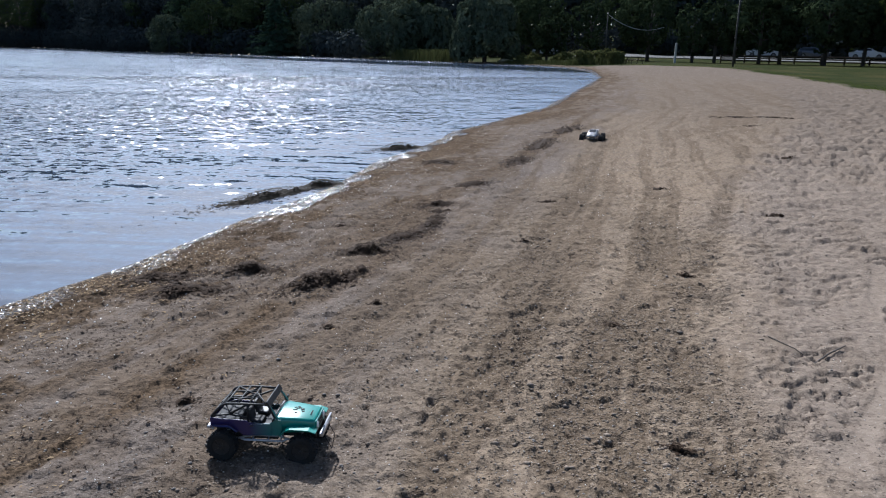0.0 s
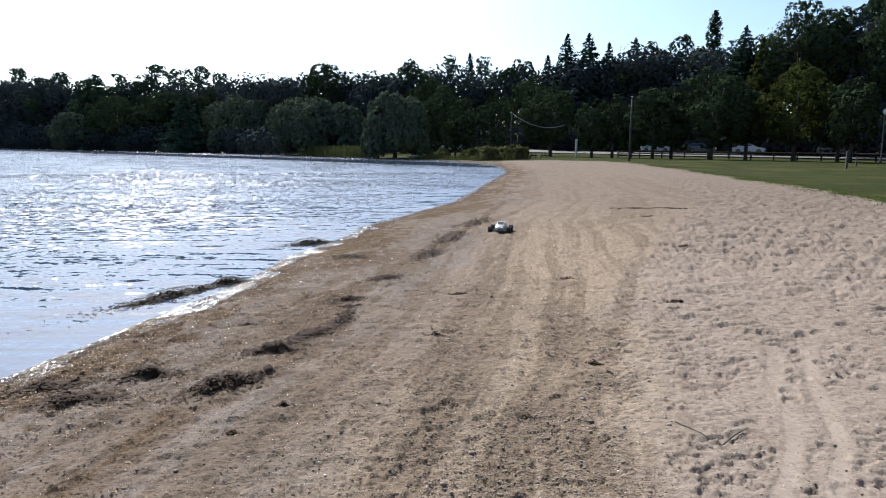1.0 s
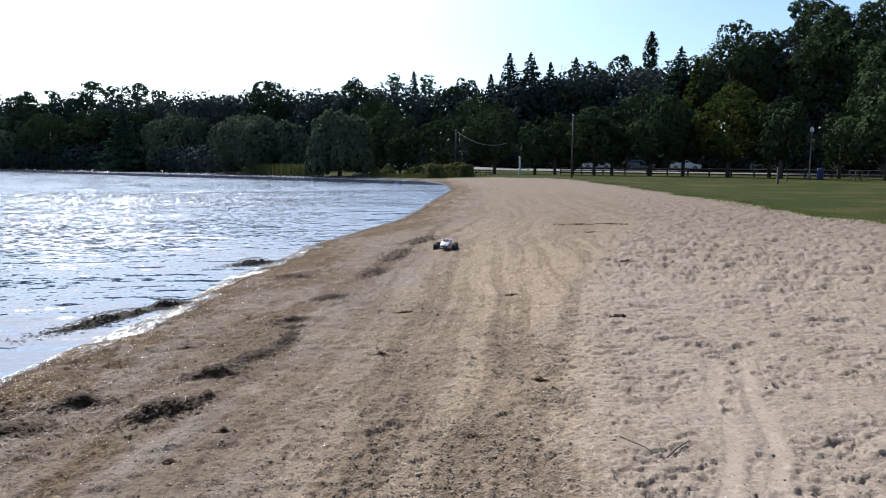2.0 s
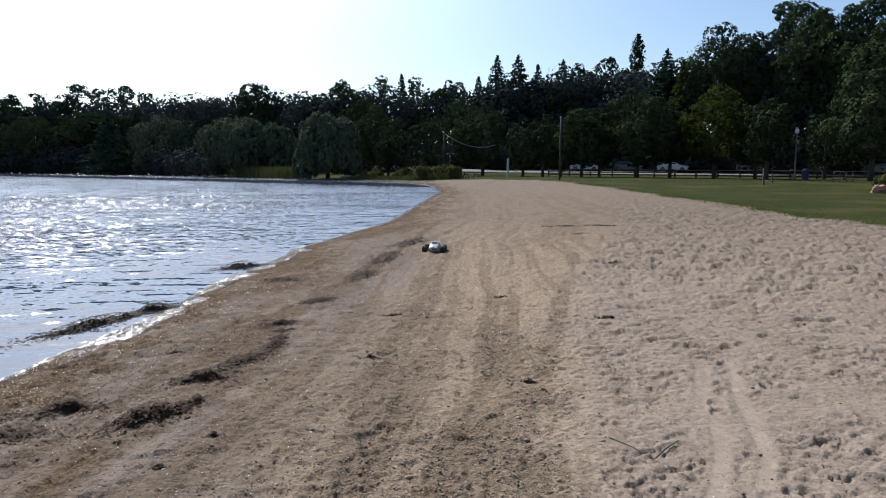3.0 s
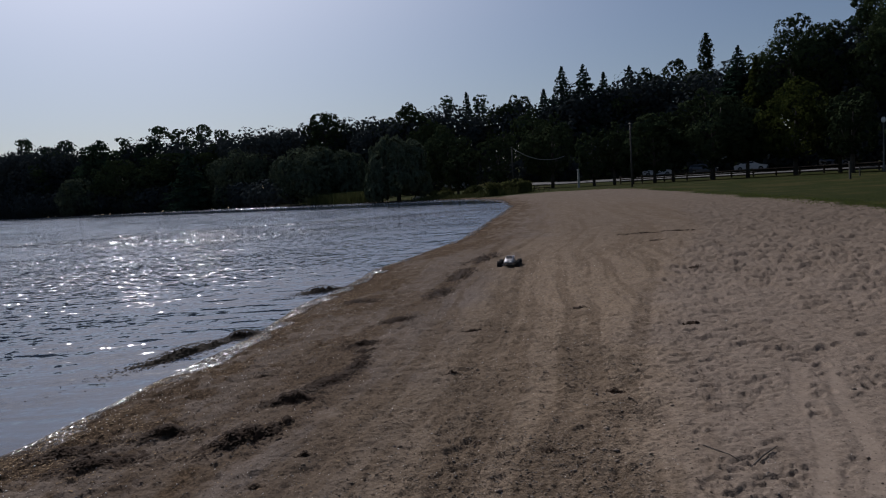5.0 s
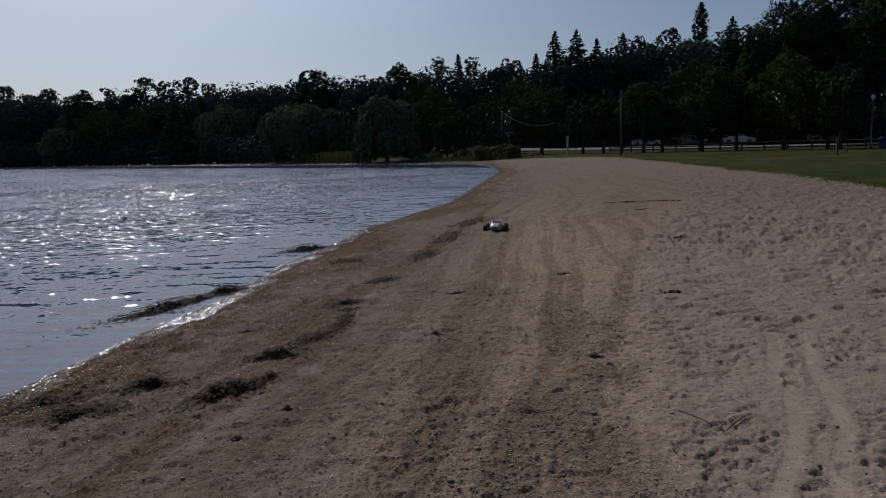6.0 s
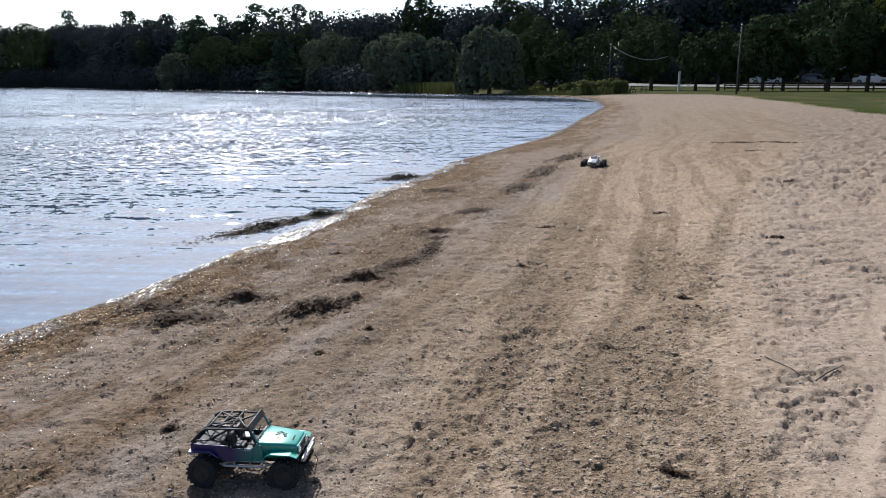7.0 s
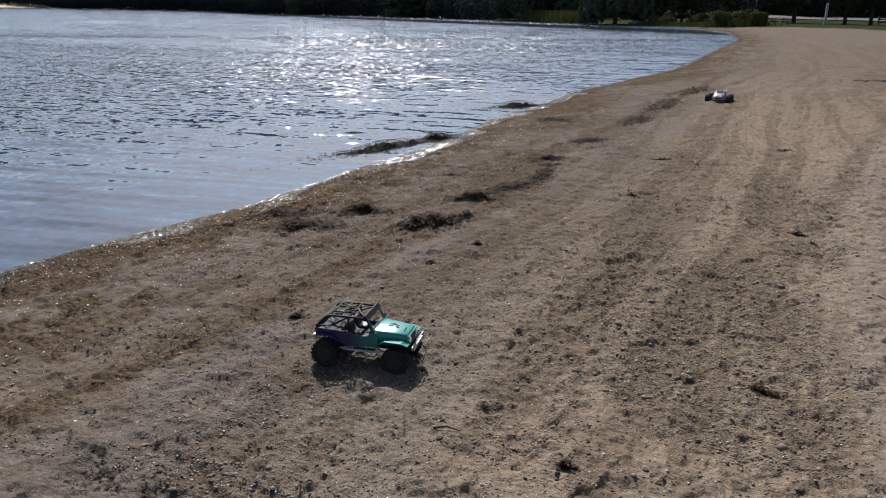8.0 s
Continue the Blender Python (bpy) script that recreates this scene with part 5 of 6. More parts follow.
# small scraps of weed lying alone on the sand: x, y, half length
for i, (x, y, ln) in enumerate([(-0.56, 3.84, 0.045), (-0.16, 7.07, 0.13), (1.04, 4.03, 0.05), (1.07, 2.67, 0.06), (2.29, 8.47, 0.13), (6.06, 16.6, 0.22), (-0.35, 4.2, 0.035), (0.62, 5.9, 0.05), (-0.95, 6.3, 0.08),
                                (1.72, 5.1, 0.06), (0.95, 7.6, 0.09), (3.1, 7.2, 0.08), (4.9, 11.5, 0.14), (-1.0, 2.9, 0.05), (0.35, 1.95, 0.03)]):
    weed_heap(x, y, ln, ln * 0.45, 0.03, 37 * i % 50 - 25, 560 + i, 70, "weed_scrap", "small dark scrap of dried waterweed on the sand", 0.018, "weed", 1.0)
for i, (x, y, ln, a) in enumerate([(6.45, 18.9, 0.55, 4), (7.5, 19.05, 0.45, 8)]):
    weed_heap(x, y, ln, 0.10, 0.04, a, 590 + i, 200, "weed_line", "thin dark line of dried waterweed across the beach", 0.03, "weed", 1.2)


def scatter_litter(name, label, count, size, material, seed, reach, lift=0.004):
    """Loose shreds along the water's edge, thinning inland."""
    rng = np.random.default_rng(seed)

    def spread(n):
        y = 1.5 + 24 * rng.random(n * 3) ** 1.9
        edge = np.interp(y, [p[1] for p in NEAR_SHORE], [p[0] for p in NEAR_SHORE])
        x = edge + 0.05 + rng.exponential(reach, n * 3)
        clump = fbm(x * 2.0, y * 2.0, seed, 3)
        ok = (clump > -0.02) & (x < edge + 4 * reach)
        x, y = x[ok][:n], y[ok][:n]
        z, masks = land(x, y)
        ok = z > WATER_Z
        return x[ok], y[ok], z[ok], rng.uniform(0.5, 1.4, ok.sum())
    v, f = shreds(count, spread, size, rng, lift)
    tagged(new(name, quick_mesh(name, v, f, M[material])), label, "litter", kind="stuff")


scatter_litter("weed_litter", "dark shreds of waterweed strewn along the waterline", 22000, 0.0135, "weed", 31, 0.85)
scatter_litter("straw_litter", "ochre plant shreds strewn along the waterline", 12000, 0.015, "straw", 32, 0.7)


def scatter_stones(name, label, count, size, material, seed, where, tall=0.75):
    """Pebbles half sunk in the sand, one low-poly stone each."""
    rng = np.random.default_rng(seed)
    x, y = where(rng, count)
    z = land(x, y)[0]
    ok = z > WATER_Z - 0.01
    x, y, z = x[ok], y[ok], z[ok]
    n = len(x)
    s = size * rng.lognormal(0, 0.36, n)
    a = rng.uniform(0, 6.28, n)
    ring = np.array([(1, 0, 0), (0.3, 0.95, 0), (-0.8, 0.6, 0), (-0.8, -0.6, 0), (0.3, -0.95, 0), (0.1, 0.05, tall), (0, 0, -0.6)])
    shape = ring[None] * rng.uniform(0.7, 1.3, (n, 7, 1)) * s[:, None, None]
    shape[:, :, 1] *= rng.uniform(0.5, 1.0, (n, 1))
    c, q = np.cos(a)[:, None], np.sin(a)[:, None]
    v = np.stack([x[:, None] + shape[:, :, 0] * c - shape[:, :, 1] * q, y[:, None] + shape[:, :, 0] * q + shape[:, :, 1] * c, z[:, None] + shape[:, :, 2] + 0.1 * s[:, None]], axis=2).reshape(-1, 3)
    tri = np.array([(k, (k + 1) % 5, 5) for k in range(5)] + [((k + 1) % 5, k, 6) for k in range(5)])
    f = (np.arange(n)[:, None, None] * 7 + tri[None]).reshape(-1, 3)
    tagged(new(name, quick_mesh(name, v, f, M[material])), label, "pebbles", kind="stuff")


def gravel_field(rng, n):
    y = 1.6 + 14 * rng.random(n) ** 1.8
    return 0.12 * y - 0.3 + rng.normal(0, 0.9 + 0.05 * y, n), y


def wide_field(rng, n):
    y = 1.6 + 20 * rng.random(n) ** 1.8
    return -1.5 + rng.random(n) * (5.5 + 0.6 * y), y


scatter_stones("pebbles", "small grey pebbles strewn over the sand", 9000, 0.0042, "stone", 41, gravel_field, 0.5)
scatter_stones("dark_pebbles", "small dark pebbles and crumbs strewn over the sand", 9000, 0.0046, "darkstone", 42, gravel_field, 0.5)
scatter_stones("sand_crumbs", "small dark crumbs on the trodden sand", 4500, 0.0042, "darkstone", 43, wide_field, 0.5)
scatter_stones("shell_bits", "pale shell fragments glinting in the sand", 2500, 0.0030, "palestone", 44, gravel_field)


def shore_field(rng, n):
    y = 1.8 + 9 * rng.random(n) ** 1.6
    return np.interp(y, [p[1] for p in NEAR_SHORE], [p[0] for p in NEAR_SHORE]) + 0.08 + rng.exponential(0.5, n), y


scatter_stones("shore_shells", "pale wet shell fragments glinting along the waterline", 2600, 0.0042, "palestone", 47, shore_field)


def crumb_field(rng, n):
    """Where the sand is broken up: crowded in crumbly patches and along the ruts."""
    y = 1.5 + 12 * rng.random(n * 4) ** 1.2
    x = -0.9 + 0.02 * y + rng.random(n * 4) * (3.2 + 0.55 * y)
    thick = land(x, y)[1]["crumb"]
    keep = rng.random(n * 4) < 0.03 + 0.97 * np.clip(thick * 1.2 - 0.15, 0, 1) ** 1.5
    return x[keep][:n], y[keep][:n]


scatter_stones("sand_crumbles", "small crumbs of broken sand in trodden patches and ruts", 15000, 0.0048, "clod", 45, crumb_field, 0.5)
scatter_stones("sand_clods", "loose crumbling clods of sand on the trodden beach", 4000, 0.0080, "clod", 46, crumb_field, 0.5)


def stick(line, r, label):
    bm = bmesh.new()
    tube(bm, [(x, y, ground_z(x, y) + r * 0.7 + dz) for x, y, dz in line], r, 7, r * 0.5)
    return tagged(part("stick", bm, M["bark"]), label, "stick")


stick([(-0.13, 2.085, 0.0), (-0.08, 2.08, 0.012), (-0.03, 2.075, 0.0)], 0.005, "short dark twig lying on gravelly sand")
stick([(1.97, 3.58, 0.0), (2.08, 3.66, 0.01), (2.20, 3.75, 0.015)], 0.006, "thin dark stick lying on trodden sand")
stick([(1.86, 3.90, 0.0), (1.93, 3.72, 0.005), (1.99, 3.60, 0.0)], 0.0035, "thin dark root lying on trodden sand")
boulder(0.02, 2.30, (0.013, 0.010, 0.009), 71, "darkstone", "pebble", "single dark pebble on the sand")
boulder(-0.09, 2.01, (0.012, 0.010, 0.008), 72, "darkstone", "pebble", "single dark pebble on the sand")


# ---- the two radio-controlled toys ----
def lugged_tyre(r, w, lugs, deep):
    """A knobbly tyre about the Y axis."""
    bm = bmesh.new()
    turned(bm, [(r * 0.55, -w * 0.36), (r * 0.62, -w * 0.47), (r * 0.86, -w * 0.5), (r * 0.955, -w * 0.42), (r * 0.965, 0), (r * 0.955, w * 0.42), (r * 0.86, w * 0.5), (r * 0.62, w * 0.47), (r * 0.55, w * 0.36)], 28, "Y")
    for k in range(lugs):
        a = 2 * math.pi * k / lugs
        for row, off in ((-0.34, 0.0), (0.0, 0.5), (0.34, 0.0)):
            b = a + off * 2 * math.pi / lugs
            rr = r - deep * 0.5
            m = Matrix.Rotation(-b, 4, "Y") @ Matrix.Translation((rr, row * w, 0))
            bmesh.ops.create_cube(bm, size=1, matrix=m @ Matrix.Diagonal((deep * 1.8, w * 0.26, r * 3.2 / lugs, 1)))
    return bm


def toy_wheel(parent, at, r, w, rim_material, spokes, out):
    tyre = part("wheel", lugged_tyre(r, w, 18, r * 0.07), M["rubber"], parent, "knobbly black rubber tyre")
    tyre.location = at
    bm = bmesh.new()
    turned(bm, [(r * 0.30, -w * 0.40), (r * 0.57, -w * 0.44), (r * 0.58, w * 0.44), (r * 0.30, w * 0.40)], 24, "Y")
    part("rim", bm, rim_material, tyre)
    for k in range(spokes):
        bm = bmesh.new()
        a = 2 * math.pi * k / spokes
        m = Matrix.Rotation(a, 4, "Y") @ Matrix.Translation((r * 0.30, out * w * 0.42, 0))
        bmesh.ops.create_cube(bm, size=1, matrix=m @ Matrix.Diagonal((r * 0.5, w * 0.12, r * 0.12, 1)))
        part("spoke", bm, rim_material, tyre)
    bm = bmesh.new()
    turned(bm, [(r * 0.13, out * w * 0.36), (r * 0.13, out * w * 0.5), (r * 0.08, out * w * 0.56)], 12, "Y")
    part("hub", bm, M["black"], tyre)
    return tyre


def shock(parent, a, b, r=0.008):
    bm = bmesh.new()
    a, b = Vector(a), Vector(b)
    tube(bm, [a, a.lerp(b, 0.55)], r, 10)
    tube(bm, [a.lerp(b, 0.5), b], r * 0.4, 8)
    ob = part("shock_absorber", bm, M["silver"], parent)
    bm = bmesh.new()
    pts = []
    d = (b - a).normalized()
    u = d.orthogonal().normalized()
    w = d.cross(u)
    for k in range(49):
        t = k / 48
        ang = t * 6 * 2 * math.pi
        pts.append(a.lerp(b, 0.25 + 0.65 * t) + (u * math.cos(ang) + w * math.sin(ang)) * r * 1.25)
    tube(bm, pts, r * 0.2, 5)
    part("spring", bm, M["tubing"], ob)


def toy_jeep(m):
    root = empty("toy_jeep", "radio-controlled toy off-roader, blue fading to sea green, with black cage", "toy car", m)
    R, W = 0.058, 0.044
    for px in (-0.157, 0.157):
        for s in (-1, 1):
            toy_wheel(root, (px, s * 0.095, R - 0.004), R, W, M["black"], 5, s)
        bm = bmesh.new()
        tube(bm, [(px, -0.08, R), (px, 0.08, R)], 0.010, 10)
        bmesh.ops.create_icosphere(bm, subdivisions=2, radius=0.021, matrix=Matrix.Translation((px, 0.018, R)))
        part("axle", bm, M["black"], root, smooth=True)
        for s in (-1, 1):
            shock(root, (px * 0.86, s * 0.052, 0.145), (px, s * 0.058, R + 0.004))
            bm = bmesh.new()
            tube(bm, [(px * 0.35, s * 0.032, 0.068), (px * 0.98, s * 0.05, R - 0.008)], 0.0045, 8)
            part("link_rod", bm, M["silver"], root)
    bm = bmesh.new()
    for s in (-1, 1):
        block(bm, (0.40, 0.008, 0.02), (0, s * 0.036, 0.088), 0.002)
    block(bm, (0.10, 0.09, 0.03), (0.0, 0, 0.075), 0.006)
    block(bm, (0.06, 0.07, 0.04), (0.06, 0, 0.095), 0.006)
    part("chassis", bm, M["black"], root)
    # open tub: floor, sides with cut wheel arches, tail
    for s in (-1, 1):
        bm = bmesh.new()
        prof = [(-0.205, 0.128), (-0.205, 0.160), (-0.07, 0.157), (-0.045, 0.148), (0.03, 0.148), (0.052, 0.166), (0.072, 0.166), (0.078, 0.135), (0.072, 0.100), (-0.075, 0.092), (-0.10, 0.112), (-0.125, 0.130), (-0.18, 0.130)]
        f = bm.faces.new([bm.verts.new((px, s * 0.084, pz)) for px, pz in prof])
        made = bmesh.ops.extrude_face_region(bm, geom=[f])
        bmesh.ops.translate(bm, vec=(0, -s * 0.006, 0), verts=[v for v in made["geom"] if isinstance(v, bmesh.types.BMVert)])
        bmesh.ops.recalc_face_normals(bm, faces=bm.faces)
        bmesh.ops.bevel(bm, geom=[e for e in bm.edges if abs(e.verts[0].co.y - e.verts[1].co.y) < 1e-5], offset=0.0018, segments=2, affect="EDGES")
        part("side_panel", bm, M["paint"], root)
        bm = bmesh.new()
        block(bm, (0.088, 0.0015, 0.046), (-0.008, s * 0.0855, 0.122), 0.0006)
        door = part("door", bm, M["paint"], root)
        bm = bmesh.new()
        block(bm, (0.014, 0.004, 0.004), (-0.040, s * 0.0875, 0.137), 0.001)
        part("handle", bm, M["black"], door)
    bm = bmesh.new()
    block(bm, (0.008, 0.160, 0.036), (-0.203, 0, 0.143), 0.002)
    part("tailgate", bm, M["paint"], root)
    bm = bmesh.new()
    block(bm, (0.255, 0.150, 0.006), (-0.07, 0, 0.128), 0.001)
    part("floor_pan", bm, M["cabin"], root, "dull grey interior floor")
    bm = bmesh.new()
    block(bm, (0.10, 0.145, 0.016), (-0.145, 0, 0.146), 0.006)
    part("rear_deck", bm, M["cabin"], root, "dull grey luggage deck")
    for s in (-1, 1):
        bm = bmesh.new()
        block(bm, (0.045, 0.050, 0.018), (-0.028, s * 0.037, 0.140), 0.006)
        block(bm, (0.014, 0.050, 0.052), (-0.055, s * 0.037, 0.166), 0.006, (0, -10, 0))
        part("seat", bm, M["cabin"] if s < 0 else M["black"], root)
    bm = bmesh.new()
    turned(bm, [(0.002, -0.001), (0.016, 0.0), (0.017, 0.002), (0.002, 0.003)], 16, "Z")
    wheel = part("steering_wheel", bm, M["black"], root)
    wheel.matrix_local = pose(0.022, 0.036, 0.168, 0, -60, 0)
    bm = bmesh.new()
    block(bm, (0.018, 0.150, 0.026), (0.045, 0, 0.157), 0.005)
    part("dashboard", bm, M["black"], root)
    # bonnet, tapering to the grille
    bm = bmesh.new()

    def nose(px, hw, zt, zb):
        return [(px, -hw, zb), (px, -hw, zt - 0.010), (px, -hw + 0.004, zt - 0.003), (px, -hw + 0.012, zt), (px, 0, zt + 0.003), (px, hw - 0.012, zt), (px, hw - 0.004, zt - 0.003), (px, hw, zt - 0.010), (px, hw, zb)]
    loft(bm, [nose(0.052, 0.080, 0.172, 0.110), nose(0.062, 0.079, 0.173, 0.110), nose(0.130, 0.070, 0.169, 0.112), nose(0.196, 0.062, 0.163, 0.112), nose(0.203, 0.060, 0.157, 0.114)])
    part("bonnet", bm, M["paint"], root, "glossy sea-green bonnet", True)
    rng = random.Random(4)
    for k in range(24):
        bm = bmesh.new()
        a, f = rng.uniform(0, 6.28), rng.uniform(0.35, 1.0)
        px, py = 0.125 + 0.024 * f * math.cos(a), 0.028 * f * math.sin(a)
        zz = 0.1775 - (px - 0.062) * 0.075 - abs(py) * 0.05
        block(bm, (rng.uniform(0.004, 0.012), rng.uniform(0.002, 0.005), 0.001), (px, py, zz), 0.0, (0, 4, rng.uniform(0, 180)))
        part("bonnet_marking", bm, M["rubber"], root)
    bm = bmesh.new()
    block(bm, (0.004, 0.034, 0.001), (0.178, -0.012, 0.1692), 0.0, (0, 5, 0))
    part("bonnet_stripe", bm, M["rubber"], root)
    bm = bmesh.new()
    block(bm, (0.008, 0.118, 0.046), (0.204, 0, 0.134), 0.003)
    grille = part("grille", bm, M["paint"], root)
    for k in range(7):
        bm = bmesh.new()
        block(bm, (0.003, 0.0045, 0.030), (0.2085, -0.027 + 0.009 * k, 0.136), 0.001)
        part("grille_slot", bm, M["black"], grille)
    for s in (-1, 1):
        bm = bmesh.new()
        turned(bm, [(0.002, 0.0), (0.011, 0.0), (0.012, -0.004), (0.012, -0.008)], 16, "Z")
        lamp = part("headlight", bm, M["lampglass"], root)
        lamp.matrix_local = pose(0.211, s * 0.044, 0.139, 0, 90, 0)
        # front wing: a flat shelf with a turned-down nose
        bm = bmesh.new()
        line = [(0.075, 0.108), (0.092, 0.131), (0.112, 0.139), (0.185, 0.139), (0.212, 0.130)]
        for (xa, za), (xb, zb) in zip(line, line[1:]):
            L = math.hypot(xb - xa, zb - za)
            block(bm, (L + 0.004, 0.036, 0.004), ((xa + xb) / 2, s * 0.088, (za + zb) / 2), 0.001, (0, -math.degrees(math.atan2(zb - za, xb - xa)), 0))
        part("front_wing", bm, M["paint"], root)
        bm = bmesh.new()
        tube(bm, [(-0.205, s * 0.085, 0.120), (-0.190, s * 0.096, 0.134), (-0.125, s * 0.096, 0.134), (-0.098, s * 0.09, 0.110)], 0.004, 6)
        part("rear_wing_lip", bm, M["paint"], root)
        # rock slider
        bm = bmesh.new()
        tube(bm, [(-0.088, s * 0.074, 0.074), (-0.070, s * 0.088, 0.078), (0.080, s * 0.088, 0.080), (0.096, s * 0.074, 0.084)], 0.0045, 8)
        tube(bm, [(-0.06, s * 0.070, 0.090), (0.08, s * 0.070, 0.092)], 0.004, 8)
        for px in (-0.04, 0.02, 0.07):
            tube(bm, [(px, s * 0.040, 0.088), (px, s * 0.088, 0.079)], 0.003, 6)
        part("rock_slider", bm, M["silver"], root, "pale metal side rail")
        # mirrors and tail lights
        bm = bmesh.new()
        block(bm, (0.006, 0.018, 0.014), (0.050, s * 0.100, 0.176), 0.003)
        tube(bm, [(0.05, s * 0.082, 0.170), (0.05, s * 0.096, 0.174)], 0.002, 5)
        part("mirror", bm, M["black"], root)
        bm = bmesh.new()
        block(bm, (0.005, 0.012, 0.016), (-0.209, s * 0.068, 0.146), 0.002)
        part("tail_light", bm, M["rock"], root)
    # windscreen frame leaning back
    A, B = Vector((0.056, 0, 0.172)), Vector((0.026, 0, 0.222))
    for s in (-1, 1):
        bm = bmesh.new()
        tube(bm, [A + Vector((0, s * 0.074, 0)), B + Vector((0, s * 0.072, 0))], 0.0048, 6)
        part("windscreen_post", bm, M["paint"], root)
    bm = bmesh.new()
    block(bm, (0.008, 0.162, 0.026), B + Vector((0.0, 0, 0.004)), 0.002, (0, -31, 0))
    part("windscreen_header", bm, M["black"], root)
    bm = bmesh.new()
    mid = (A + B) / 2
    block(bm, (0.002, 0.142, 0.044), mid, 0.0005, (0, -31, 0))
    part("windscreen", bm, M["clear"], root, "clear plastic windscreen")
    # roll cage
    r = 0.0046
    for s in (-1, 1):
        for line in ([(0.026, 0.074, 0.222), (-0.05, 0.077, 0.224), (-0.140, 0.076, 0.220), (-0.160, 0.076, 0.210), (-0.202, 0.078, 0.164)],
                     [(-0.055, 0.077, 0.150), (-0.055, 0.077, 0.224)], [(-0.140, 0.076, 0.220), (-0.125, 0.078, 0.178), (-0.202, 0.078, 0.168)],
                     [(-0.058, 0.077, 0.166), (-0.125, 0.078, 0.178)], [(0.026, 0.074, 0.222), (0.050, 0.078, 0.172)], [(-0.055, 0.077, 0.222), (-0.125, 0.078, 0.180)]):
            bm = bmesh.new()
            tube(bm, [(x, s * y, z) for x, y, z in line], r, 8)
            part("cage_bar", bm, M["tubing"], root, smooth=True)
    for a, b in (((-0.05, 0.076, 0.224), (-0.05, -0.076, 0.224)), ((-0.140, 0.076, 0.220), (-0.140, -0.076, 0.220)), ((0.02, 0.074, 0.222), (-0.05, -0.02, 0.226)), ((0.02, -0.074, 0.222), (-0.05, 0.02, 0.226)),
                 ((-0.05, 0.0, 0.226), (-0.140, 0.076, 0.220)), ((-0.05, 0.0, 0.226), (-0.140, -0.076, 0.220)), ((-0.140, 0.03, 0.220), (-0.202, 0.03, 0.166)), ((-0.140, -0.03, 0.220), (-0.202, -0.03, 0.166)),
                 ((-0.05, 0.03, 0.226), (-0.140, 0.03, 0.220)), ((-0.05, -0.03, 0.226), (-0.140, -0.03, 0.220)),
                 ((-0.202, 0.078, 0.165), (-0.202, -0.078, 0.165)), ((-0.172, 0.077, 0.198), (-0.172, -0.077, 0.198)), ((-0.095, 0.076, 0.222), (-0.095, -0.076, 0.222))):
        bm = bmesh.new()
        tube(bm, [a, b], r * 0.85, 8)
        part("cage_bar", bm, M["tubing"], root, smooth=True)
    # bumpers
    bm = bmesh.new()
    block(bm, (0.016, 0.150, 0.016), (0.228, 0, 0.108), 0.004)
    front = part("front_bumper", bm, M["chrome"], root, "satin chrome front bumper")
    bm = bmesh.new()
    tube(bm, [(0.230, -0.075, 0.112), (0.238, -0.05, 0.138), (0.238, 0.05, 0.138), (0.230, 0.075, 0.112)], 0.0042, 8)
    part("hoop", bm, M["chrome"], front)
    bm = bmesh.new()
    tube(bm, [(0.236, 0.02, 0.106), (0.262, 0.01, 0.070), (0.258, -0.03, 0.030), (0.236, -0.045, 0.086)], 0.0018, 6)
    part("tow_cord", bm, M["tubing"], front)
    bm = bmesh.new()
    block(bm, (0.014, 0.140, 0.014), (-0.219, 0, 0.112), 0.004)
    tube(bm, [(-0.214, -0.07, 0.112), (-0.206, -0.085, 0.124), (-0.19, -0.088, 0.118)], 0.004, 6)
    part("rear_bumper", bm, M["silver"], root)
    return root


JX, JY = -0.530, 2.555
toy_jeep(pose(JX, JY, -0.004, 0, 0, -2) @ Matrix.Scale(0.975, 4))


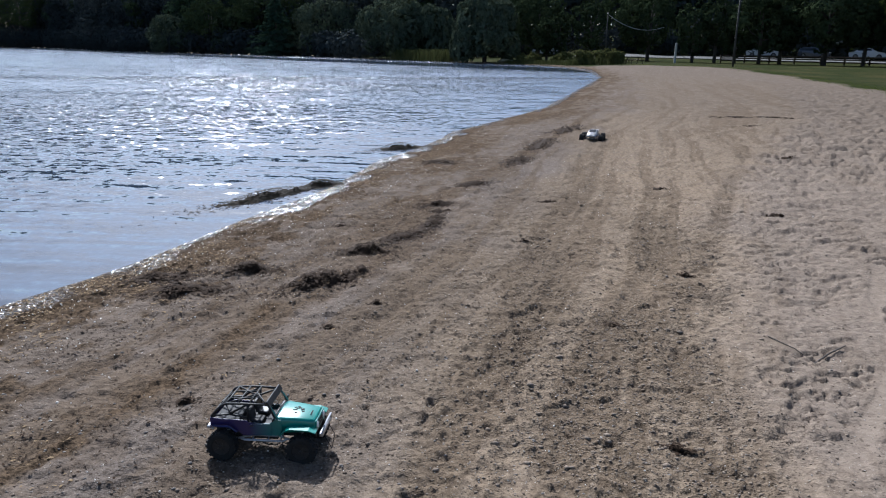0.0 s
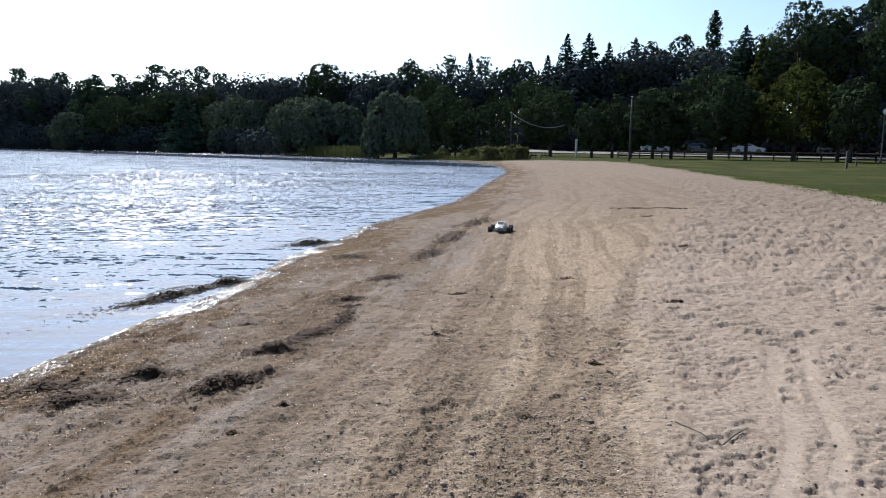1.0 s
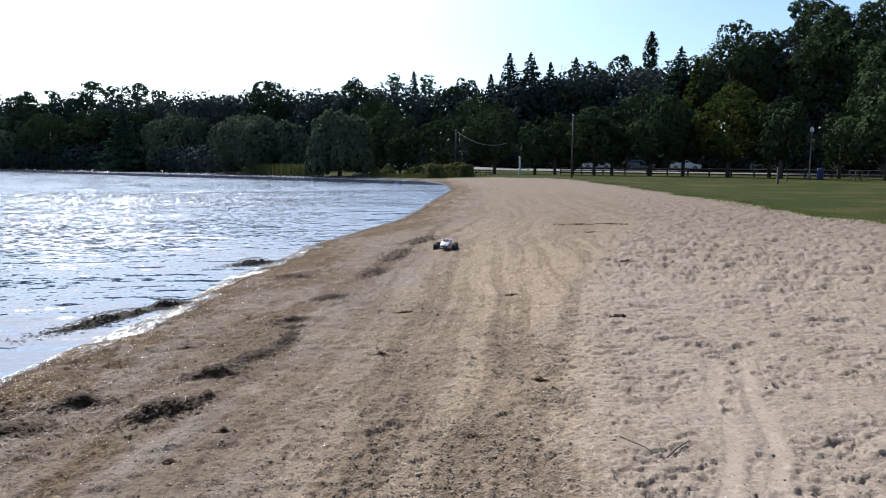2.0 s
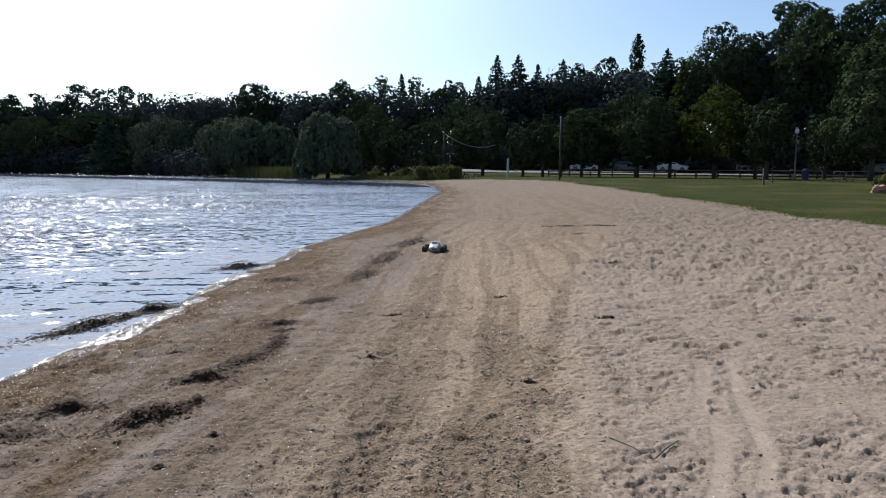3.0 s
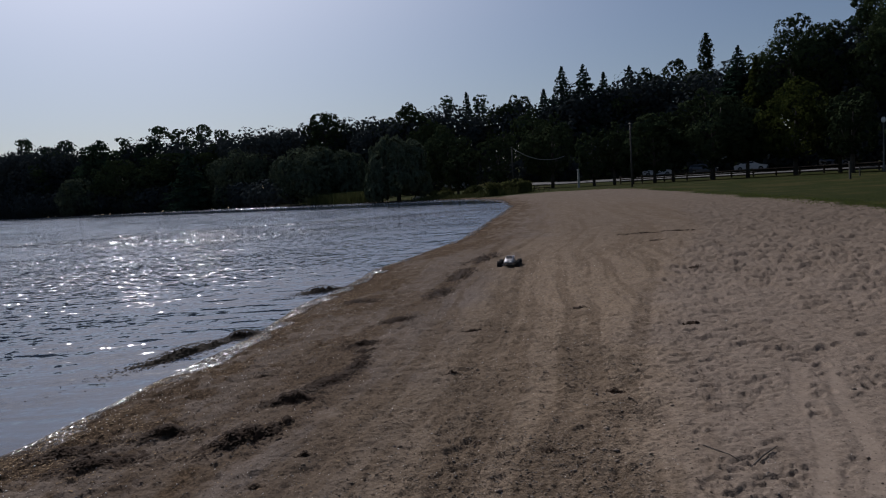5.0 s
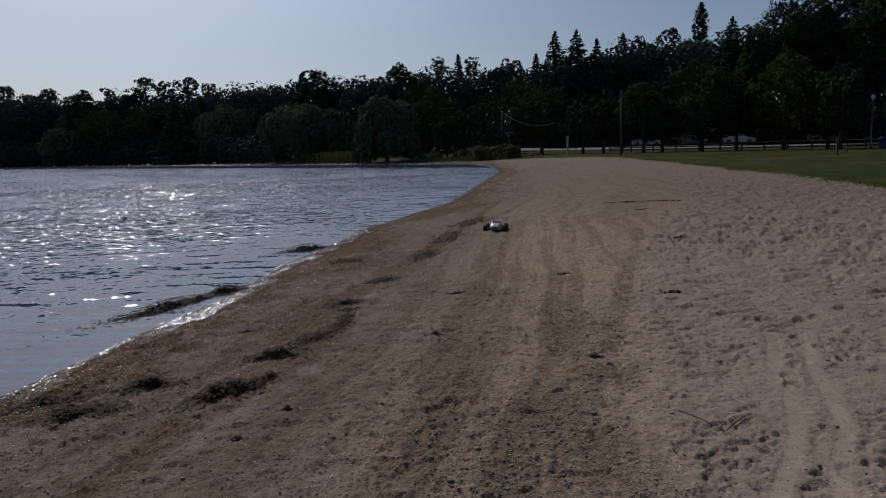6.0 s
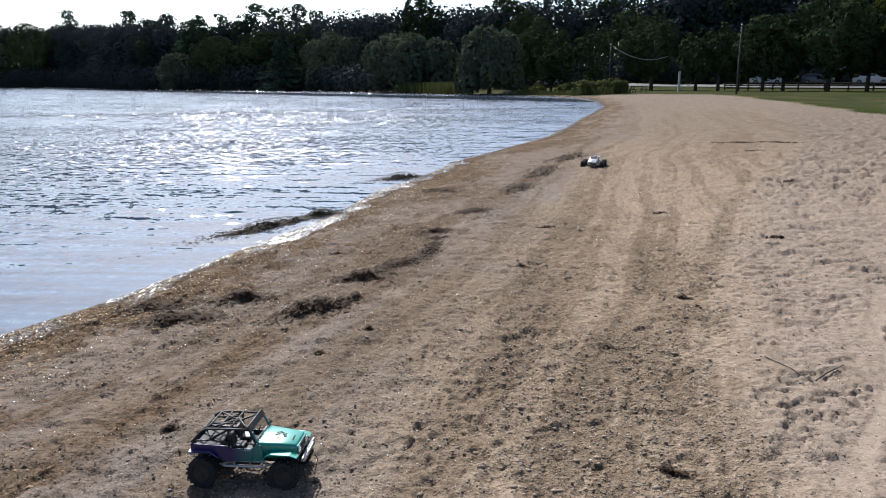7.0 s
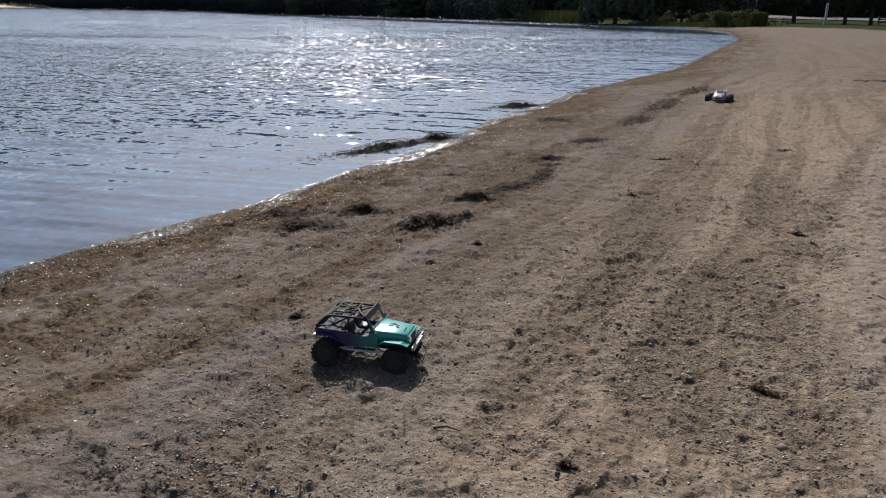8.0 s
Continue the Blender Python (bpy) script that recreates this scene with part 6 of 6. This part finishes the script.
def toy_truck(m):
    root = empty("toy_truck", "white radio-controlled monster truck with large black tyres on sand", "toy truck", m)
    R, W = 0.074, 0.075
    for px in (-0.165, 0.165):
        for s in (-1, 1):
            toy_wheel(root, (px, s * 0.165, R - 0.005), R, W, M["black"], 6, s)
            bm = bmesh.new()
            tube(bm, [(px, s * 0.03, 0.065), (px, s * 0.14, R)], 0.007, 8)
            tube(bm, [(px - 0.02, s * 0.03, 0.055), (px, s * 0.13, R - 0.015)], 0.005, 6)
            part("suspension_arm", bm, M["black"], root)
            shock(root, (px * 0.92, s * 0.05, 0.155), (px, s * 0.115, 0.075), 0.011)
    bm = bmesh.new()
    block(bm, (0.40, 0.085, 0.03), (0, 0, 0.068), 0.008)
    block(bm, (0.20, 0.10, 0.05), (-0.02, 0, 0.10), 0.010)
    part("chassis", bm, M["black"], root)
    bm = bmesh.new()

    def hull(px, hw, zt, zb, top):
        return [(px, -hw, zb), (px, -hw * 0.98, (zb + zt) / 2), (px, -top, zt - 0.006), (px, -top * 0.85, zt), (px, top * 0.85, zt), (px, top, zt - 0.006), (px, hw * 0.98, (zb + zt) / 2), (px, hw, zb)]
    loft(bm, [hull(-0.235, 0.075, 0.150, 0.105, 0.062), hull(-0.225, 0.085, 0.160, 0.100, 0.075), hull(-0.12, 0.092, 0.165, 0.098, 0.080), hull(-0.10, 0.092, 0.205, 0.098, 0.062), hull(-0.01, 0.092, 0.212, 0.098, 0.062),
              hull(0.06, 0.092, 0.168, 0.098, 0.078), hull(0.19, 0.086, 0.150, 0.100, 0.070), hull(0.235, 0.076, 0.122, 0.100, 0.055)])
    part("bodyshell", bm, M["shell"], root, "glossy white bodyshell", True)
    bm = bmesh.new()
    block(bm, (0.075, 0.112, 0.003), (0.028, 0, 0.192), 0.001, (0, 32, 0))
    part("windscreen", bm, M["smoked"], root)
    for s in (-1, 1):
        bm = bmesh.new()
        block(bm, (0.08, 0.003, 0.026), (-0.05, s * 0.0745, 0.188), 0.001, (s * 28, 0, 0))
        part("side_window", bm, M["smoked"], root)
        bm = bmesh.new()
        block(bm, (0.20, 0.003, 0.022), (-0.04, s * 0.0935, 0.112), 0.001)
        part("side_stripe", bm, M["shellgrey"], root)
        bm = bmesh.new()
        block(bm, (0.016, 0.034, 0.018), (0.222, s * 0.044, 0.128), 0.004, (0, 35, 0))
        part("headlight", bm, M["lampglass"], root)
    bm = bmesh.new()
    block(bm, (0.09, 0.05, 0.003), (0.13, 0, 0.162), 0.001, (0, 8, 0))
    part("bonnet_panel", bm, M["shellgrey"], root)
    bm = bmesh.new()
    block(bm, (0.05, 0.16, 0.022), (0.25, 0, 0.072), 0.006)
    tube(bm, [(0.245, -0.07, 0.08), (0.262, -0.05, 0.112), (0.262, 0.05, 0.112), (0.245, 0.07, 0.08)], 0.005, 8)
    part("front_bumper", bm, M["black"], root)
    bm = bmesh.new()
    tube(bm, [(-0.24, -0.06, 0.10), (-0.275, -0.05, 0.06), (-0.275, 0.05, 0.06), (-0.24, 0.06, 0.10)], 0.006, 8)
    part("rear_bumper", bm, M["black"], root)
    bm = bmesh.new()
    block(bm, (0.05, 0.15, 0.004), (-0.235, 0, 0.185), 0.001, (0, 12, 0))
    tube(bm, [(-0.215, -0.05, 0.15), (-0.235, -0.05, 0.184)], 0.004, 6)
    tube(bm, [(-0.215, 0.05, 0.15), (-0.235, 0.05, 0.184)], 0.004, 6)
    part("spoiler", bm, M["shellgrey"], root)
    return root


TX, TY = 2.2, 13.3
toy_truck(pose(TX, TY, ground_z(TX, TY), 0, 0, -105))
